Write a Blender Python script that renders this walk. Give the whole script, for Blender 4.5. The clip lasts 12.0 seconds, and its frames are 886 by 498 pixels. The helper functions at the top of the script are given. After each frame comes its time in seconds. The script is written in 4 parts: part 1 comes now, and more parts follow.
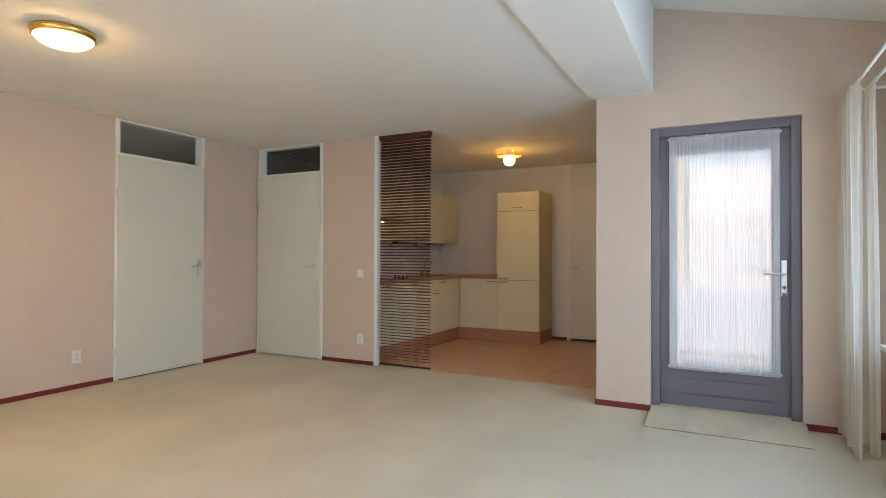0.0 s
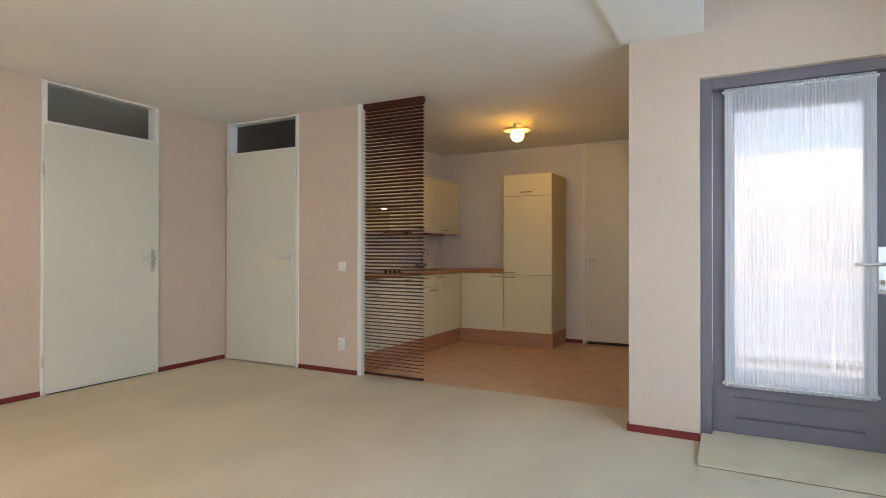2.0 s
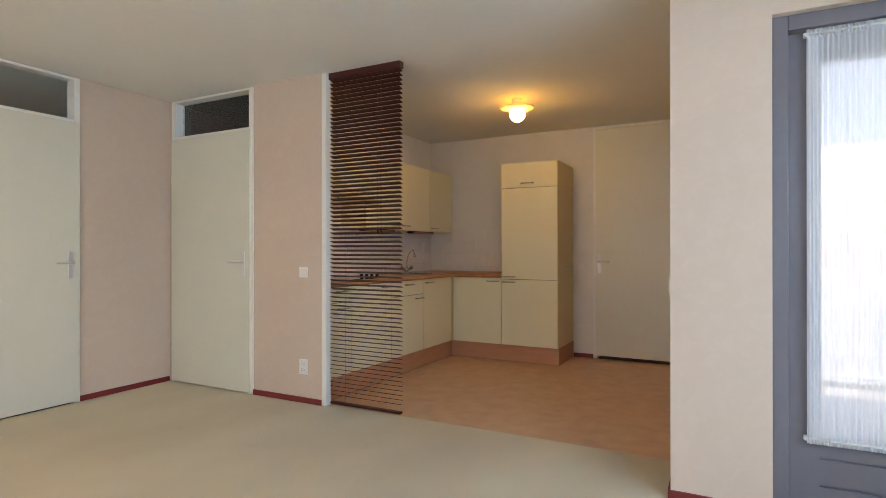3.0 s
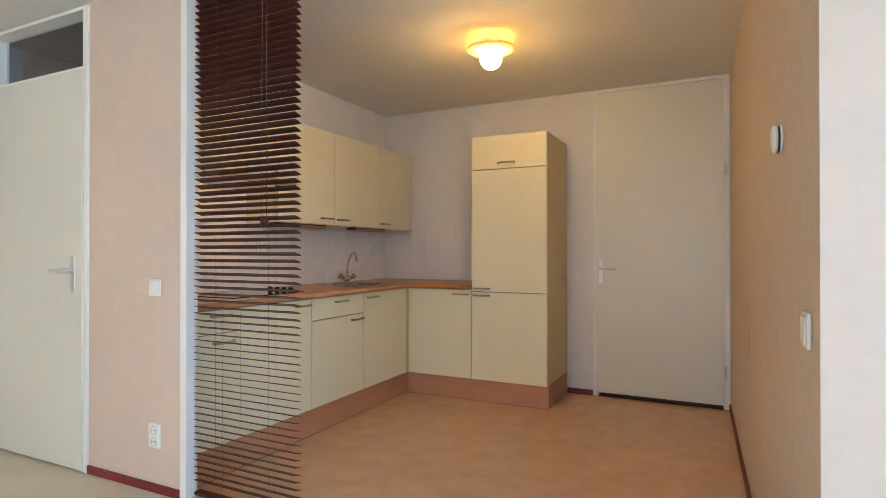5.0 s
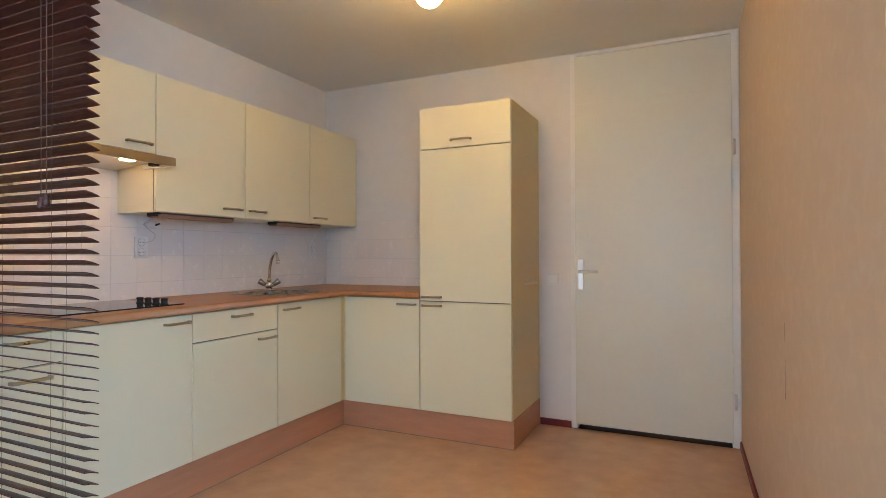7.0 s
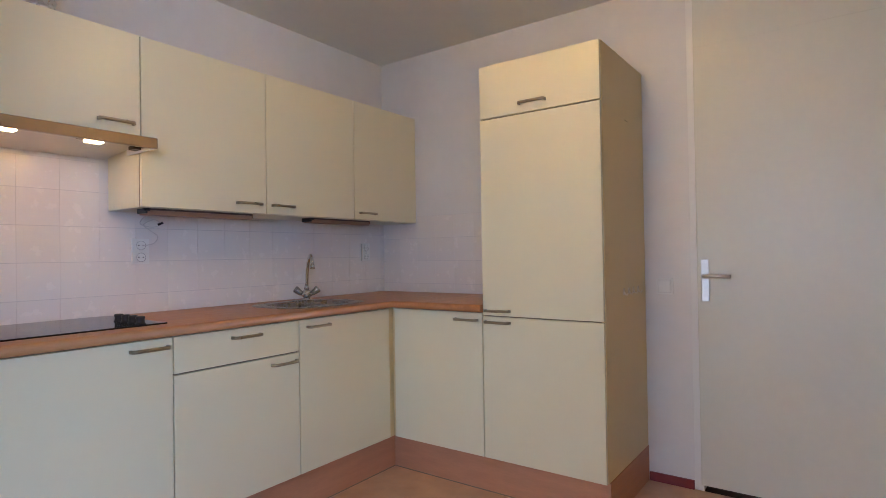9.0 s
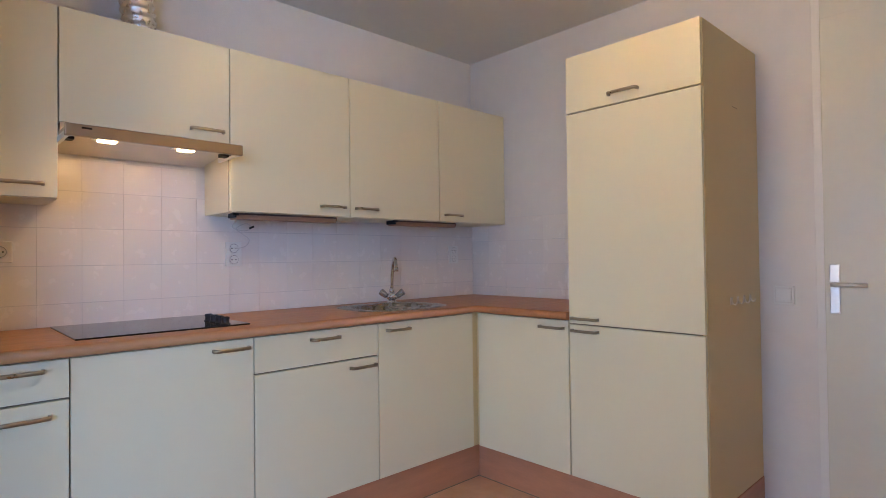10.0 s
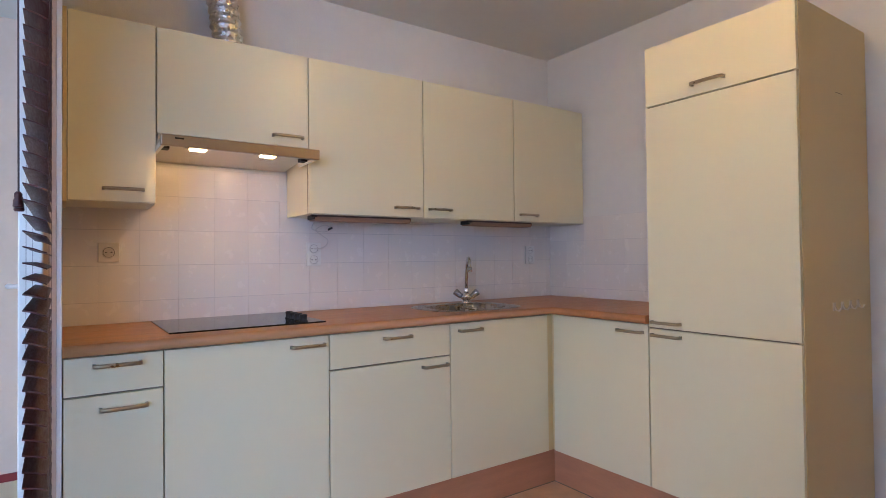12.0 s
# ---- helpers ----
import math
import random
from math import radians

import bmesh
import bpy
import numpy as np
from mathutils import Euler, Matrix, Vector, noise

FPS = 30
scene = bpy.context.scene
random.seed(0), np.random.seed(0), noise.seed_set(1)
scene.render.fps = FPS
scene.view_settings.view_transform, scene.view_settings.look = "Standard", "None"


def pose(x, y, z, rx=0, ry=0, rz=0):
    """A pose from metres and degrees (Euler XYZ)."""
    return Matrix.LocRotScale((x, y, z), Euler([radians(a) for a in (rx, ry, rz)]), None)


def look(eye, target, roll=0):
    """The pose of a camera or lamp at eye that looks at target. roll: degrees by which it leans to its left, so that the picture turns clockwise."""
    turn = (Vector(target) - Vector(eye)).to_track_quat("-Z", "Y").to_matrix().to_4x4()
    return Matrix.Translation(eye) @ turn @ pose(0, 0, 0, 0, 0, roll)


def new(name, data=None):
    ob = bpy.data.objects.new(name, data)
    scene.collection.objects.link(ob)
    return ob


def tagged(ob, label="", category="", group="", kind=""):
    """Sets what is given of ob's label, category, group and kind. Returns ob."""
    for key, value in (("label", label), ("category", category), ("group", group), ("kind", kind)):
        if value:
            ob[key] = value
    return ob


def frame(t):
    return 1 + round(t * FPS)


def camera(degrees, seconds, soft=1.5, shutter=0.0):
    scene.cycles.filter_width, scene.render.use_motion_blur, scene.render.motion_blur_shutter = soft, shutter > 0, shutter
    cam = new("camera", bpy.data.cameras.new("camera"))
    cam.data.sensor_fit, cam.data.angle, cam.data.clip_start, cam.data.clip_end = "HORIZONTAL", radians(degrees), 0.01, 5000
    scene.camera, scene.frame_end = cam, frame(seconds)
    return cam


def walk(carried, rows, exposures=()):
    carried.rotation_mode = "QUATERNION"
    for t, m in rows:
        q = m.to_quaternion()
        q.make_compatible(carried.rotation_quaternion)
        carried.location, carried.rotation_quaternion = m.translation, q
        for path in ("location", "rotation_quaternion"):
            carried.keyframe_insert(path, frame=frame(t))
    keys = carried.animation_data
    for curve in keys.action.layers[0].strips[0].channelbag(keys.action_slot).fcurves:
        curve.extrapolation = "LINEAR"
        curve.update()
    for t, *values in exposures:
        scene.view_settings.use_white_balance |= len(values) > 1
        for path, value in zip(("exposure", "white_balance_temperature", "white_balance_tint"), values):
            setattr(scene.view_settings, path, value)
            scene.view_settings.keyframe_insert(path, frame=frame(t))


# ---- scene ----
cam = camera(77.4, 12.0, soft=0.85)
PATH = [
    (0, (5.08, -4.95, 1.18), (4.169, -3.17, 1.204), 0.2),
    (0.5, (5.084, -4.92, 1.171), (4.159, -3.147, 1.195), 0.2),
    (1, (5.044, -4.777, 1.145), (4.11, -3.008, 1.168), 0.2),
    (1.5, (4.905, -4.482, 1.135), (3.973, -2.712, 1.148), 0.1),
    (2, (4.747, -4.084, 1.123), (3.814, -2.315, 1.133), 0.1),
    (2.5, (4.573, -3.653, 1.141), (3.64, -1.884, 1.146), 0.0),
    (4.5, (4.062, -2.056, 1.163), (3.159, -0.271, 1.168), 0.0),
    (5, (3.964, -1.794, 1.158), (3.086, 0.003, 1.168), 0.0),
    (5.5, (3.926, -1.532, 1.15), (3.069, 0.275, 1.163), -0.0),
    (6, (3.91, -1.299, 1.143), (3.062, 0.512, 1.16), -0.1),
    (6.5, (3.893, -1.103, 1.141), (3.049, 0.71, 1.159), -0.1),
    (6.7, (3.889, -1.027, 1.137), (3.046, 0.787, 1.157), -0.1),
    (8.3, (3.719, -0.323, 1.147), (2.737, 1.419, 1.157), -0.8),
    (8.5, (3.715, -0.254, 1.149), (2.683, 1.459, 1.165), -0.8),
    (9, (3.684, -0.102, 1.143), (2.514, 1.52, 1.165), -0.9),
    (9.5, (3.675, 0.009, 1.138), (2.362, 1.518, 1.161), -0.8),
    (10, (3.706, 0.053, 1.152), (2.248, 1.422, 1.183), -0.7),
    (10.5, (3.716, 0.069, 1.153), (2.168, 1.335, 1.187), -0.6),
    (11, (3.724, 0.094, 1.159), (2.127, 1.297, 1.192), -0.6),
    (11.5, (3.725, 0.098, 1.154), (2.096, 1.259, 1.189), -0.6),
    (12, (3.734, 0.103, 1.155), (2.085, 1.235, 1.188), -0.6),
]
walk(cam, [(t, look(eye, aim, lean)) for t, eye, aim, lean in PATH],
     [(0.0, 2.53, 7550, 21), (2.5, 2.70, 7550, 21), (4.5, 3.22, 7000, 19), (5.5, 3.45, 6550, 18), (6.5, 3.60, 6200, 17), (8.5, 3.37, 5750, 20.5), (9.5, 3.46, 5400, 23), (12.0, 3.51, 5450, 23)])


# ---- world, sun, large lights ----
world = bpy.data.worlds.new("sky")
scene.world = world
world.use_nodes = True
wn = world.node_tree.nodes
sky = wn.new("ShaderNodeTexSky")
sky.sky_type, sky.sun_disc = "NISHITA", False
sky.sun_elevation, sky.sun_rotation = radians(52), radians(180)
world.node_tree.links.new(sky.outputs[0], wn["Background"].inputs[0])
wn["Background"].inputs[1].default_value = 0.085

sun = new("sun", bpy.data.lights.new("sun", "SUN"))
sun.data.energy, sun.data.angle, sun.data.color = 3.0, radians(0.5), (1.0, 0.95, 0.88)
sun.matrix_world = look((0, -9.0, 11.5), (0, 0, 0))


def window_light(name, place, aim, width, height, watts, colour):
    """Daylight standing in a window's opening."""
    data = bpy.data.lights.new(name, "AREA")
    data.shape, data.size, data.size_y, data.energy, data.color = "RECTANGLE", width, height, watts, colour
    ob = new(name, data)
    ob.matrix_world = look(place, aim)
    return ob


DAY = (0.38, 0.655, 1.0)
window_light("daylight_side_window", (6.12, -2.75, 1.45), (3.2, -2.4, 0.2), 2.7, 1.5, 12.8, DAY)
# Daylight through the unseen rear window, which is assumed.
window_light("daylight_assumed_window", (3.0, -7.12, 1.5), (3.0, -4.0, 0.25), 2.3, 1.3, 7.6, DAY)


# ---- materials ----
def node_mat(name):
    m = bpy.data.materials.new(name)
    m.use_nodes = True
    return m, m.node_tree.nodes, m.node_tree.links, m.node_tree.nodes["Principled BSDF"]


def noise_at(n, l, src, scale, detail=4.0, stretch=None):
    if stretch:
        mp = n.new("ShaderNodeMapping")
        mp.inputs["Scale"].default_value = stretch
        l.new(src, mp.inputs["Vector"])
        src = mp.outputs[0]
    t = n.new("ShaderNodeTexNoise")
    t.inputs["Scale"].default_value, t.inputs["Detail"].default_value = scale, detail
    l.new(src, t.inputs["Vector"])
    return t.outputs["Fac"]


def blend(n, l, fac, a, b, mode="MIX"):
    mx = n.new("ShaderNodeMix")
    mx.data_type, mx.blend_type = "RGBA", mode
    if isinstance(fac, float):
        mx.inputs[0].default_value = fac
    else:
        l.new(fac, mx.inputs[0])
    for sock, v in ((mx.inputs[6], a), (mx.inputs[7], b)):
        if isinstance(v, tuple):
            sock.default_value = (*v[:3], 1)
        else:
            l.new(v, sock)
    return mx.outputs[2]


def spread(n, l, fac, lo, hi):
    r = n.new("ShaderNodeMapRange")
    r.inputs[1].default_value, r.inputs[2].default_value = lo, hi
    l.new(fac, r.inputs[0])
    return r.outputs[0]


def surface(name, base, rough=0.5, metal=0.0, var=0.06, big=1.2, small=40.0, bump=0.05, grain=300.0, stretch=None,
            second=None, rough_var=0.08, rand=0.0, coat=0.0):
    """A painted, woven, stone or metal surface: colour varied at two scales, fine relief, uneven gloss."""
    m, n, l, p = node_mat(name)
    geo = n.new("ShaderNodeNewGeometry").outputs["Position"]
    f1 = spread(n, l, noise_at(n, l, geo, big, 5.0, stretch), 0.3, 0.7)
    f2 = spread(n, l, noise_at(n, l, geo, small, 4.0, stretch), 0.3, 0.7)
    lo = tuple(c * (1 - var) for c in base)
    hi = second or tuple(min(1, c * (1 + var)) for c in base)
    c1 = blend(n, l, f1, lo, hi)
    c2 = blend(n, l, f2, tuple(1 - var * 0.8 for _ in range(3)), (1.0, 1.0, 1.0))
    col = blend(n, l, 1.0, c1, c2, "MULTIPLY")
    if rand:
        info = n.new("ShaderNodeObjectInfo")
        dim = blend(n, l, info.outputs["Random"], (1 - rand,) * 3, (1.0, 1.0, 1.0))
        col = blend(n, l, 1.0, col, dim, "MULTIPLY")
    l.new(col, p.inputs["Base Color"])
    rr = n.new("ShaderNodeMapRange")
    rr.inputs[3].default_value, rr.inputs[4].default_value = max(0.02, rough - rough_var), min(1, rough + rough_var)
    l.new(f2, rr.inputs[0])
    l.new(rr.outputs[0], p.inputs["Roughness"])
    p.inputs["Metallic"].default_value = metal
    p.inputs["Coat Weight"].default_value = coat
    if bump:
        b = n.new("ShaderNodeBump")
        b.inputs["Strength"].default_value, b.inputs["Distance"].default_value = bump, 0.004
        l.new(noise_at(n, l, geo, grain, 3.0, stretch), b.inputs["Height"])
        l.new(b.outputs[0], p.inputs["Normal"])
    return m


def glowing(name, colour, strength):
    m, n, l, p = node_mat(name)
    p.inputs["Base Color"].default_value = (*colour, 1)
    p.inputs["Emission Color"].default_value = (*colour, 1)
    p.inputs["Emission Strength"].default_value = strength
    return m


def glass_pane(name, tint=(0.95, 0.98, 0.97)):
    m, n, l, p = node_mat(name)
    p.inputs["Base Color"].default_value = (*tint, 1)
    p.inputs["Transmission Weight"].default_value = 1
    p.inputs["Roughness"].default_value = 0.01
    p.inputs["IOR"].default_value = 1.45
    return m


def sheer(name, colour, clear, through_light=0.70):
    """Thin woven voile: part open weave, part thread that lets light through."""
    m, n, l, p = node_mat(name)
    out = n["Material Output"]
    geo = n.new("ShaderNodeNewGeometry").outputs["Position"]
    dif, tra, opn = n.new("ShaderNodeBsdfDiffuse"), n.new("ShaderNodeBsdfTranslucent"), n.new("ShaderNodeBsdfTransparent")
    col = blend(n, l, noise_at(n, l, geo, 40.0, 3.0, (1, 1, 0.012)), tuple(c * 0.9 for c in colour), colour)
    l.new(col, dif.inputs[0])
    l.new(col, tra.inputs[0])
    a, b = n.new("ShaderNodeMixShader"), n.new("ShaderNodeMixShader")
    a.inputs[0].default_value = through_light
    l.new(dif.outputs[0], a.inputs[1])
    l.new(tra.outputs[0], a.inputs[2])
    weave = n.new("ShaderNodeMapRange")
    weave.inputs[3].default_value, weave.inputs[4].default_value = 1 - clear - 0.07, 1 - clear + 0.05
    l.new(noise_at(n, l, geo, 150.0, 2.0, (1, 1, 0.006)), weave.inputs[0])
    l.new(weave.outputs[0], b.inputs[0])
    l.new(opn.outputs[0], b.inputs[1])
    l.new(a.outputs[0], b.inputs[2])
    l.new(b.outputs[0], out.inputs[0])
    return m


def stucco(name, base, light):
    """Trowelled decorative plaster: soft overlapping sweeps, paler and smoother where the trowel pressed."""
    m, n, l, p = node_mat(name)
    geo = n.new("ShaderNodeNewGeometry").outputs["Position"]
    sweep = n.new("ShaderNodeTexNoise")
    sweep.inputs["Scale"].default_value, sweep.inputs["Detail"].default_value, sweep.inputs["Distortion"].default_value = 17.0, 8.0, 0.9
    l.new(geo, sweep.inputs["Vector"])
    press = spread(n, l, sweep.outputs["Fac"], 0.46, 0.66)
    cloud = spread(n, l, noise_at(n, l, geo, 0.9, 4.0), 0.3, 0.7)
    fine = noise_at(n, l, geo, 170.0, 3.0)
    col = blend(n, l, cloud, tuple(c * 0.95 for c in base), tuple(c * 1.04 for c in base))
    half = n.new("ShaderNodeMath")
    half.operation = "MULTIPLY"
    half.inputs[1].default_value = 0.10
    l.new(press, half.inputs[0])
    col = blend(n, l, half.outputs[0], col, light)
    l.new(col, p.inputs["Base Color"])
    rr = n.new("ShaderNodeMapRange")
    rr.inputs[3].default_value, rr.inputs[4].default_value = 0.85, 0.62
    l.new(press, rr.inputs[0])
    l.new(rr.outputs[0], p.inputs["Roughness"])
    b1, b2 = n.new("ShaderNodeBump"), n.new("ShaderNodeBump")
    b1.inputs["Strength"].default_value, b1.inputs["Distance"].default_value = 0.05, 0.004
    b2.inputs["Strength"].default_value, b2.inputs["Distance"].default_value = 0.12, 0.002
    l.new(sweep.outputs["Fac"], b1.inputs["Height"])
    l.new(fine, b2.inputs["Height"])
    l.new(b1.outputs[0], b2.inputs["Normal"])
    l.new(b2.outputs[0], p.inputs["Normal"])
    return m


WALL_PINK = stucco("pink_trowelled_plaster", (0.612, 0.476, 0.372), (0.68, 0.57, 0.48))
WALL_WHITE = surface("white_wall_paint", (0.745, 0.715, 0.665), 0.85, var=0.04, big=1.4, small=14, bump=0.2, grain=160)
CEILING = surface("white_ceiling_paint", (0.785, 0.77, 0.715), 0.9, var=0.03, big=0.8, small=20, bump=0.2, grain=220)
DOOR_PAINT = surface("cream_door_paint", (0.66, 0.64, 0.53), 0.38, var=0.025, big=1.2, small=30, bump=0.04, grain=120)
TRIM_PAINT = surface("white_trim_paint", (0.78, 0.76, 0.70), 0.4, var=0.03, big=2, small=40, bump=0.05, grain=150)
GREY_PAINT = surface("blue_grey_door_paint", (0.165, 0.15, 0.163), 0.42, var=0.08, big=2, small=30, bump=0.06, grain=150)
RED_BOARD = surface("dark_red_skirting_paint", (0.20, 0.019, 0.017), 0.45, var=0.15, big=3, small=40, bump=0.05)
CARPET = surface("cream_carpet_pile", (0.72, 0.63, 0.465), 0.97, var=0.09, big=0.8, small=220, bump=0.9, grain=900)

# a few old spots in the carpet
nt = CARPET.node_tree
shader = nt.nodes["Principled BSDF"]
clean = shader.inputs["Base Color"].links[0].from_socket
place = nt.nodes.new("ShaderNodeNewGeometry").outputs["Position"]
spots = spread(nt.nodes, nt.links, noise_at(nt.nodes, nt.links, place, 4.5, 2.0), 0.70, 0.80)
sweep = spread(nt.nodes, nt.links, noise_at(nt.nodes, nt.links, place, 1.6, 2.0, (1.0, 0.35, 1.0)), 0.40, 0.60)
tone = blend(nt.nodes, nt.links, spots, (1.0, 1.0, 1.0), (0.89, 0.86, 0.81))
pile_way = blend(nt.nodes, nt.links, sweep, (0.955, 0.95, 0.94), (1.0, 1.0, 1.0))
tone = blend(nt.nodes, nt.links, 1.0, tone, pile_way, "MULTIPLY")
nt.links.new(blend(nt.nodes, nt.links, 1.0, clean, tone, "MULTIPLY"), shader.inputs["Base Color"])
LINO = surface("terracotta_marbled_linoleum", (0.63, 0.368, 0.222), 0.38, var=0.08, big=7.5, small=48, bump=0.03, grain=200, second=(0.70, 0.448, 0.28))
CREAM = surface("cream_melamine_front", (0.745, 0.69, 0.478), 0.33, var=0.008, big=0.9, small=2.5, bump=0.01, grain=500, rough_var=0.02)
# Sides, fillers and bodies: yellower and a little darker than the fronts.
CREAM_SIDE = surface("ochre_cream_panel", (0.70, 0.565, 0.285), 0.4, var=0.015, big=1.1, small=2.5, rough_var=0.02, bump=0.01, grain=400)
BEECH = surface("beech_worktop_laminate", (0.47, 0.205, 0.070), 0.38, var=0.13, big=5, small=45, bump=0.04, grain=120, stretch=(5, 0.6, 5))
BEECH_PLINTH = surface("beech_plinth_laminate", (0.51, 0.24, 0.125), 0.42, var=0.07, big=5, small=40, bump=0.04, grain=120, stretch=(1, 0.8, 6))
TILE = surface("white_glazed_tile", (0.80, 0.75, 0.69), 0.22, var=0.006, big=2, small=20, bump=0.05, grain=30, rand=0.05)
GROUT = surface("pale_grout", (0.66, 0.62, 0.585), 0.9, var=0.06, small=60, bump=0.3)
BLIND = surface("dark_mahogany_slat", (0.068, 0.0105, 0.0075), 0.42, var=0.25, big=8, small=60, bump=0.08, grain=120, stretch=(0.5, 5, 5), rand=0.25)
CORD = surface("brown_cord", (0.13, 0.075, 0.06), 0.8, var=0.1)
STEEL = surface("brushed_steel", (0.40, 0.335, 0.26), 0.32, metal=1.0, var=0.01, small=200, bump=0.0, rough_var=0.012)
HOOD_PLATE = surface("polished_hood_plate", (0.62, 0.56, 0.47), 0.33, metal=1.0, var=0.01, small=200, bump=0.0, rough_var=0.012)
SMOKE = surface("smoky_chrome", (0.48, 0.46, 0.44), 0.12, metal=0.85, var=0.1, bump=0.0)
HOOK = surface("clear_hook_plastic", (0.78, 0.70, 0.56), 0.25, var=0.03, bump=0.0)
SINK_STEEL = surface("sink_steel", (0.40, 0.37, 0.33), 0.27, metal=1.0, var=0.04, small=30, bump=0.0, rough_var=0.03)
CHROME = surface("chrome", (0.75, 0.75, 0.75), 0.08, metal=1.0, var=0.02, bump=0.0, rough_var=0.03)
ALU = surface("satin_aluminium", (0.72, 0.71, 0.69), 0.44, metal=1.0, var=0.05, bump=0.02)
BRONZE = surface("satin_nickel_handle", (0.45, 0.385, 0.265), 0.34, metal=1.0, var=0.06, bump=0.02)
BRASS = surface("polished_brass", (0.78, 0.50, 0.16), 0.2, metal=1.0, var=0.06, bump=0.02)
BLACK_GLASS = surface("black_ceramic_glass", (0.012, 0.013, 0.016), 0.07, var=0.1, bump=0.0, rough_var=0.03)
BLACK = surface("black_plastic", (0.008, 0.0078, 0.008), 0.5, var=0.15, bump=0.03)
PLASTIC = surface("white_plastic", (0.78, 0.77, 0.72), 0.35, var=0.03, bump=0.02)
CREAM_PLASTIC = surface("aged_cream_plastic", (0.74, 0.67, 0.58), 0.35, var=0.03, bump=0.02)
DARK_GAP = surface("dark_socket_hole", (0.05, 0.045, 0.04), 0.7, var=0.1, bump=0.0)
FOIL = surface("crinkled_aluminium_foil", (0.72, 0.70, 0.66), 0.3, metal=1.0, var=0.1, small=60, bump=0.7, grain=90)
FITTING = surface("brown_metal_fitting", (0.36, 0.20, 0.115), 0.4, var=0.15, bump=0.03, stretch=(1, 0.3, 1))
CABLE = surface("grey_white_cable", (0.60, 0.56, 0.52), 0.5, var=0.05, bump=0.0)
GLASS = glass_pane("clear_glass")
SHEER = sheer("white_voile", (0.95, 0.945, 0.94), 0.12, 0.52)
DRAPE = sheer("cream_voile_drape", (0.98, 0.955, 0.88), 0.24, 0.85)
BULB = glowing("opal_globe_glow", (1.0, 0.61, 0.165), 8.4)
LAMP_GLASS = glowing("frosted_lamp_glow", (1.0, 0.68, 0.25), 11.5)
HALOGEN = glowing("halogen_lens_glow", (1.0, 0.61, 0.22), 8.5)
SHADE = sheer("frosted_lamp_plate", (0.92, 0.82, 0.52), 0.02, 0.42)
CONCRETE = surface("pale_concrete", (0.42, 0.41, 0.39), 0.85, var=0.12, big=2, small=20, bump=0.4, grain=80)
BRICK = surface("pale_house_render", (0.66, 0.63, 0.60), 0.9, var=0.12, big=1.5, small=12, bump=0.5, grain=40)
ROOFING = surface("grey_roof_tiles", (0.66, 0.63, 0.61), 0.7, var=0.2, bump=0.4, grain=12)
# Olive tint of the unseen ground, picked to warm light bounced into the hall.
GRASS = surface("olive_bounce_ground", (0.135, 0.105, 0.038), 0.95, var=0.25, big=0.2, small=3, bump=0.6, grain=20)
# Blue-grey tint puts shade on the railing panel into its colour.
PANEL = surface("shade_tinted_panel", (0.50, 0.55, 0.63), 0.5, var=0.05, bump=0.03)
# Warm tint added so light bounced off the walls warms the hall ceiling.
HALL_BOUNCE_TINT = surface("warm_hall_bounce_tint", (0.66, 0.54, 0.33), 0.85, var=0.04, big=1.4, small=14, bump=0.2, grain=160)
# Brown-grey for shade painted into the front gaps, plus plinth strip and scratch.
SHADE_AND_LINES = surface("brown_grey_shade_and_lines", (0.26, 0.20, 0.13), 0.8, var=0.1)
# Dark brown for closet and hall-floor shade; also cracks and the strip-light lip.
SHADE_AND_MARKS = surface("brown_shade_and_marks", (0.10, 0.065, 0.05), 0.8, var=0.15)
HOUSE_PANE = surface("grey_house_glass", (0.52, 0.54, 0.56), 0.2, var=0.05, bump=0.0)
# Pile slightly darker and yellower than the floor carpet.
MAT_PILE = surface("darker_carpet_pile", (0.66, 0.565, 0.40), 0.97, var=0.10, big=3.0, small=200, bump=0.9, grain=800)
MAT_EDGE_SHADE = surface("brown_mat_edge_shade", (0.30, 0.23, 0.15), 0.9, var=0.1)
RAIL = surface("white_rail_paint", (0.84, 0.84, 0.84), 0.4, var=0.06, bump=0.03)


# ---- mesh helpers ----
def add_box(bm, lo, hi):
    vs = [bm.verts.new((x, y, z)) for x in (lo[0], hi[0]) for y in (lo[1], hi[1]) for z in (lo[2], hi[2])]
    for f in ((0, 1, 3, 2), (4, 6, 7, 5), (0, 4, 5, 1), (2, 3, 7, 6), (0, 2, 6, 4), (1, 5, 7, 3)):
        bm.faces.new([vs[i] for i in f])
    return bm


def box(lo, hi, bevel=0.0, seg=2):
    bm = add_box(bmesh.new(), lo, hi)
    if bevel:
        bmesh.ops.bevel(bm, geom=bm.edges[:], offset=bevel, segments=seg, affect="EDGES", profile=0.5)
    return bm


def boxes(items):
    bm = bmesh.new()
    for lo, hi in items:
        add_box(bm, lo, hi)
    return bm


def ramp(bm, axis, end, rise):
    """Lift the corners that lie at one end of a mesh."""
    for v in bm.verts:
        if abs(v.co[axis] - end) < 1e-5:
            v.co.z += rise
    return bm


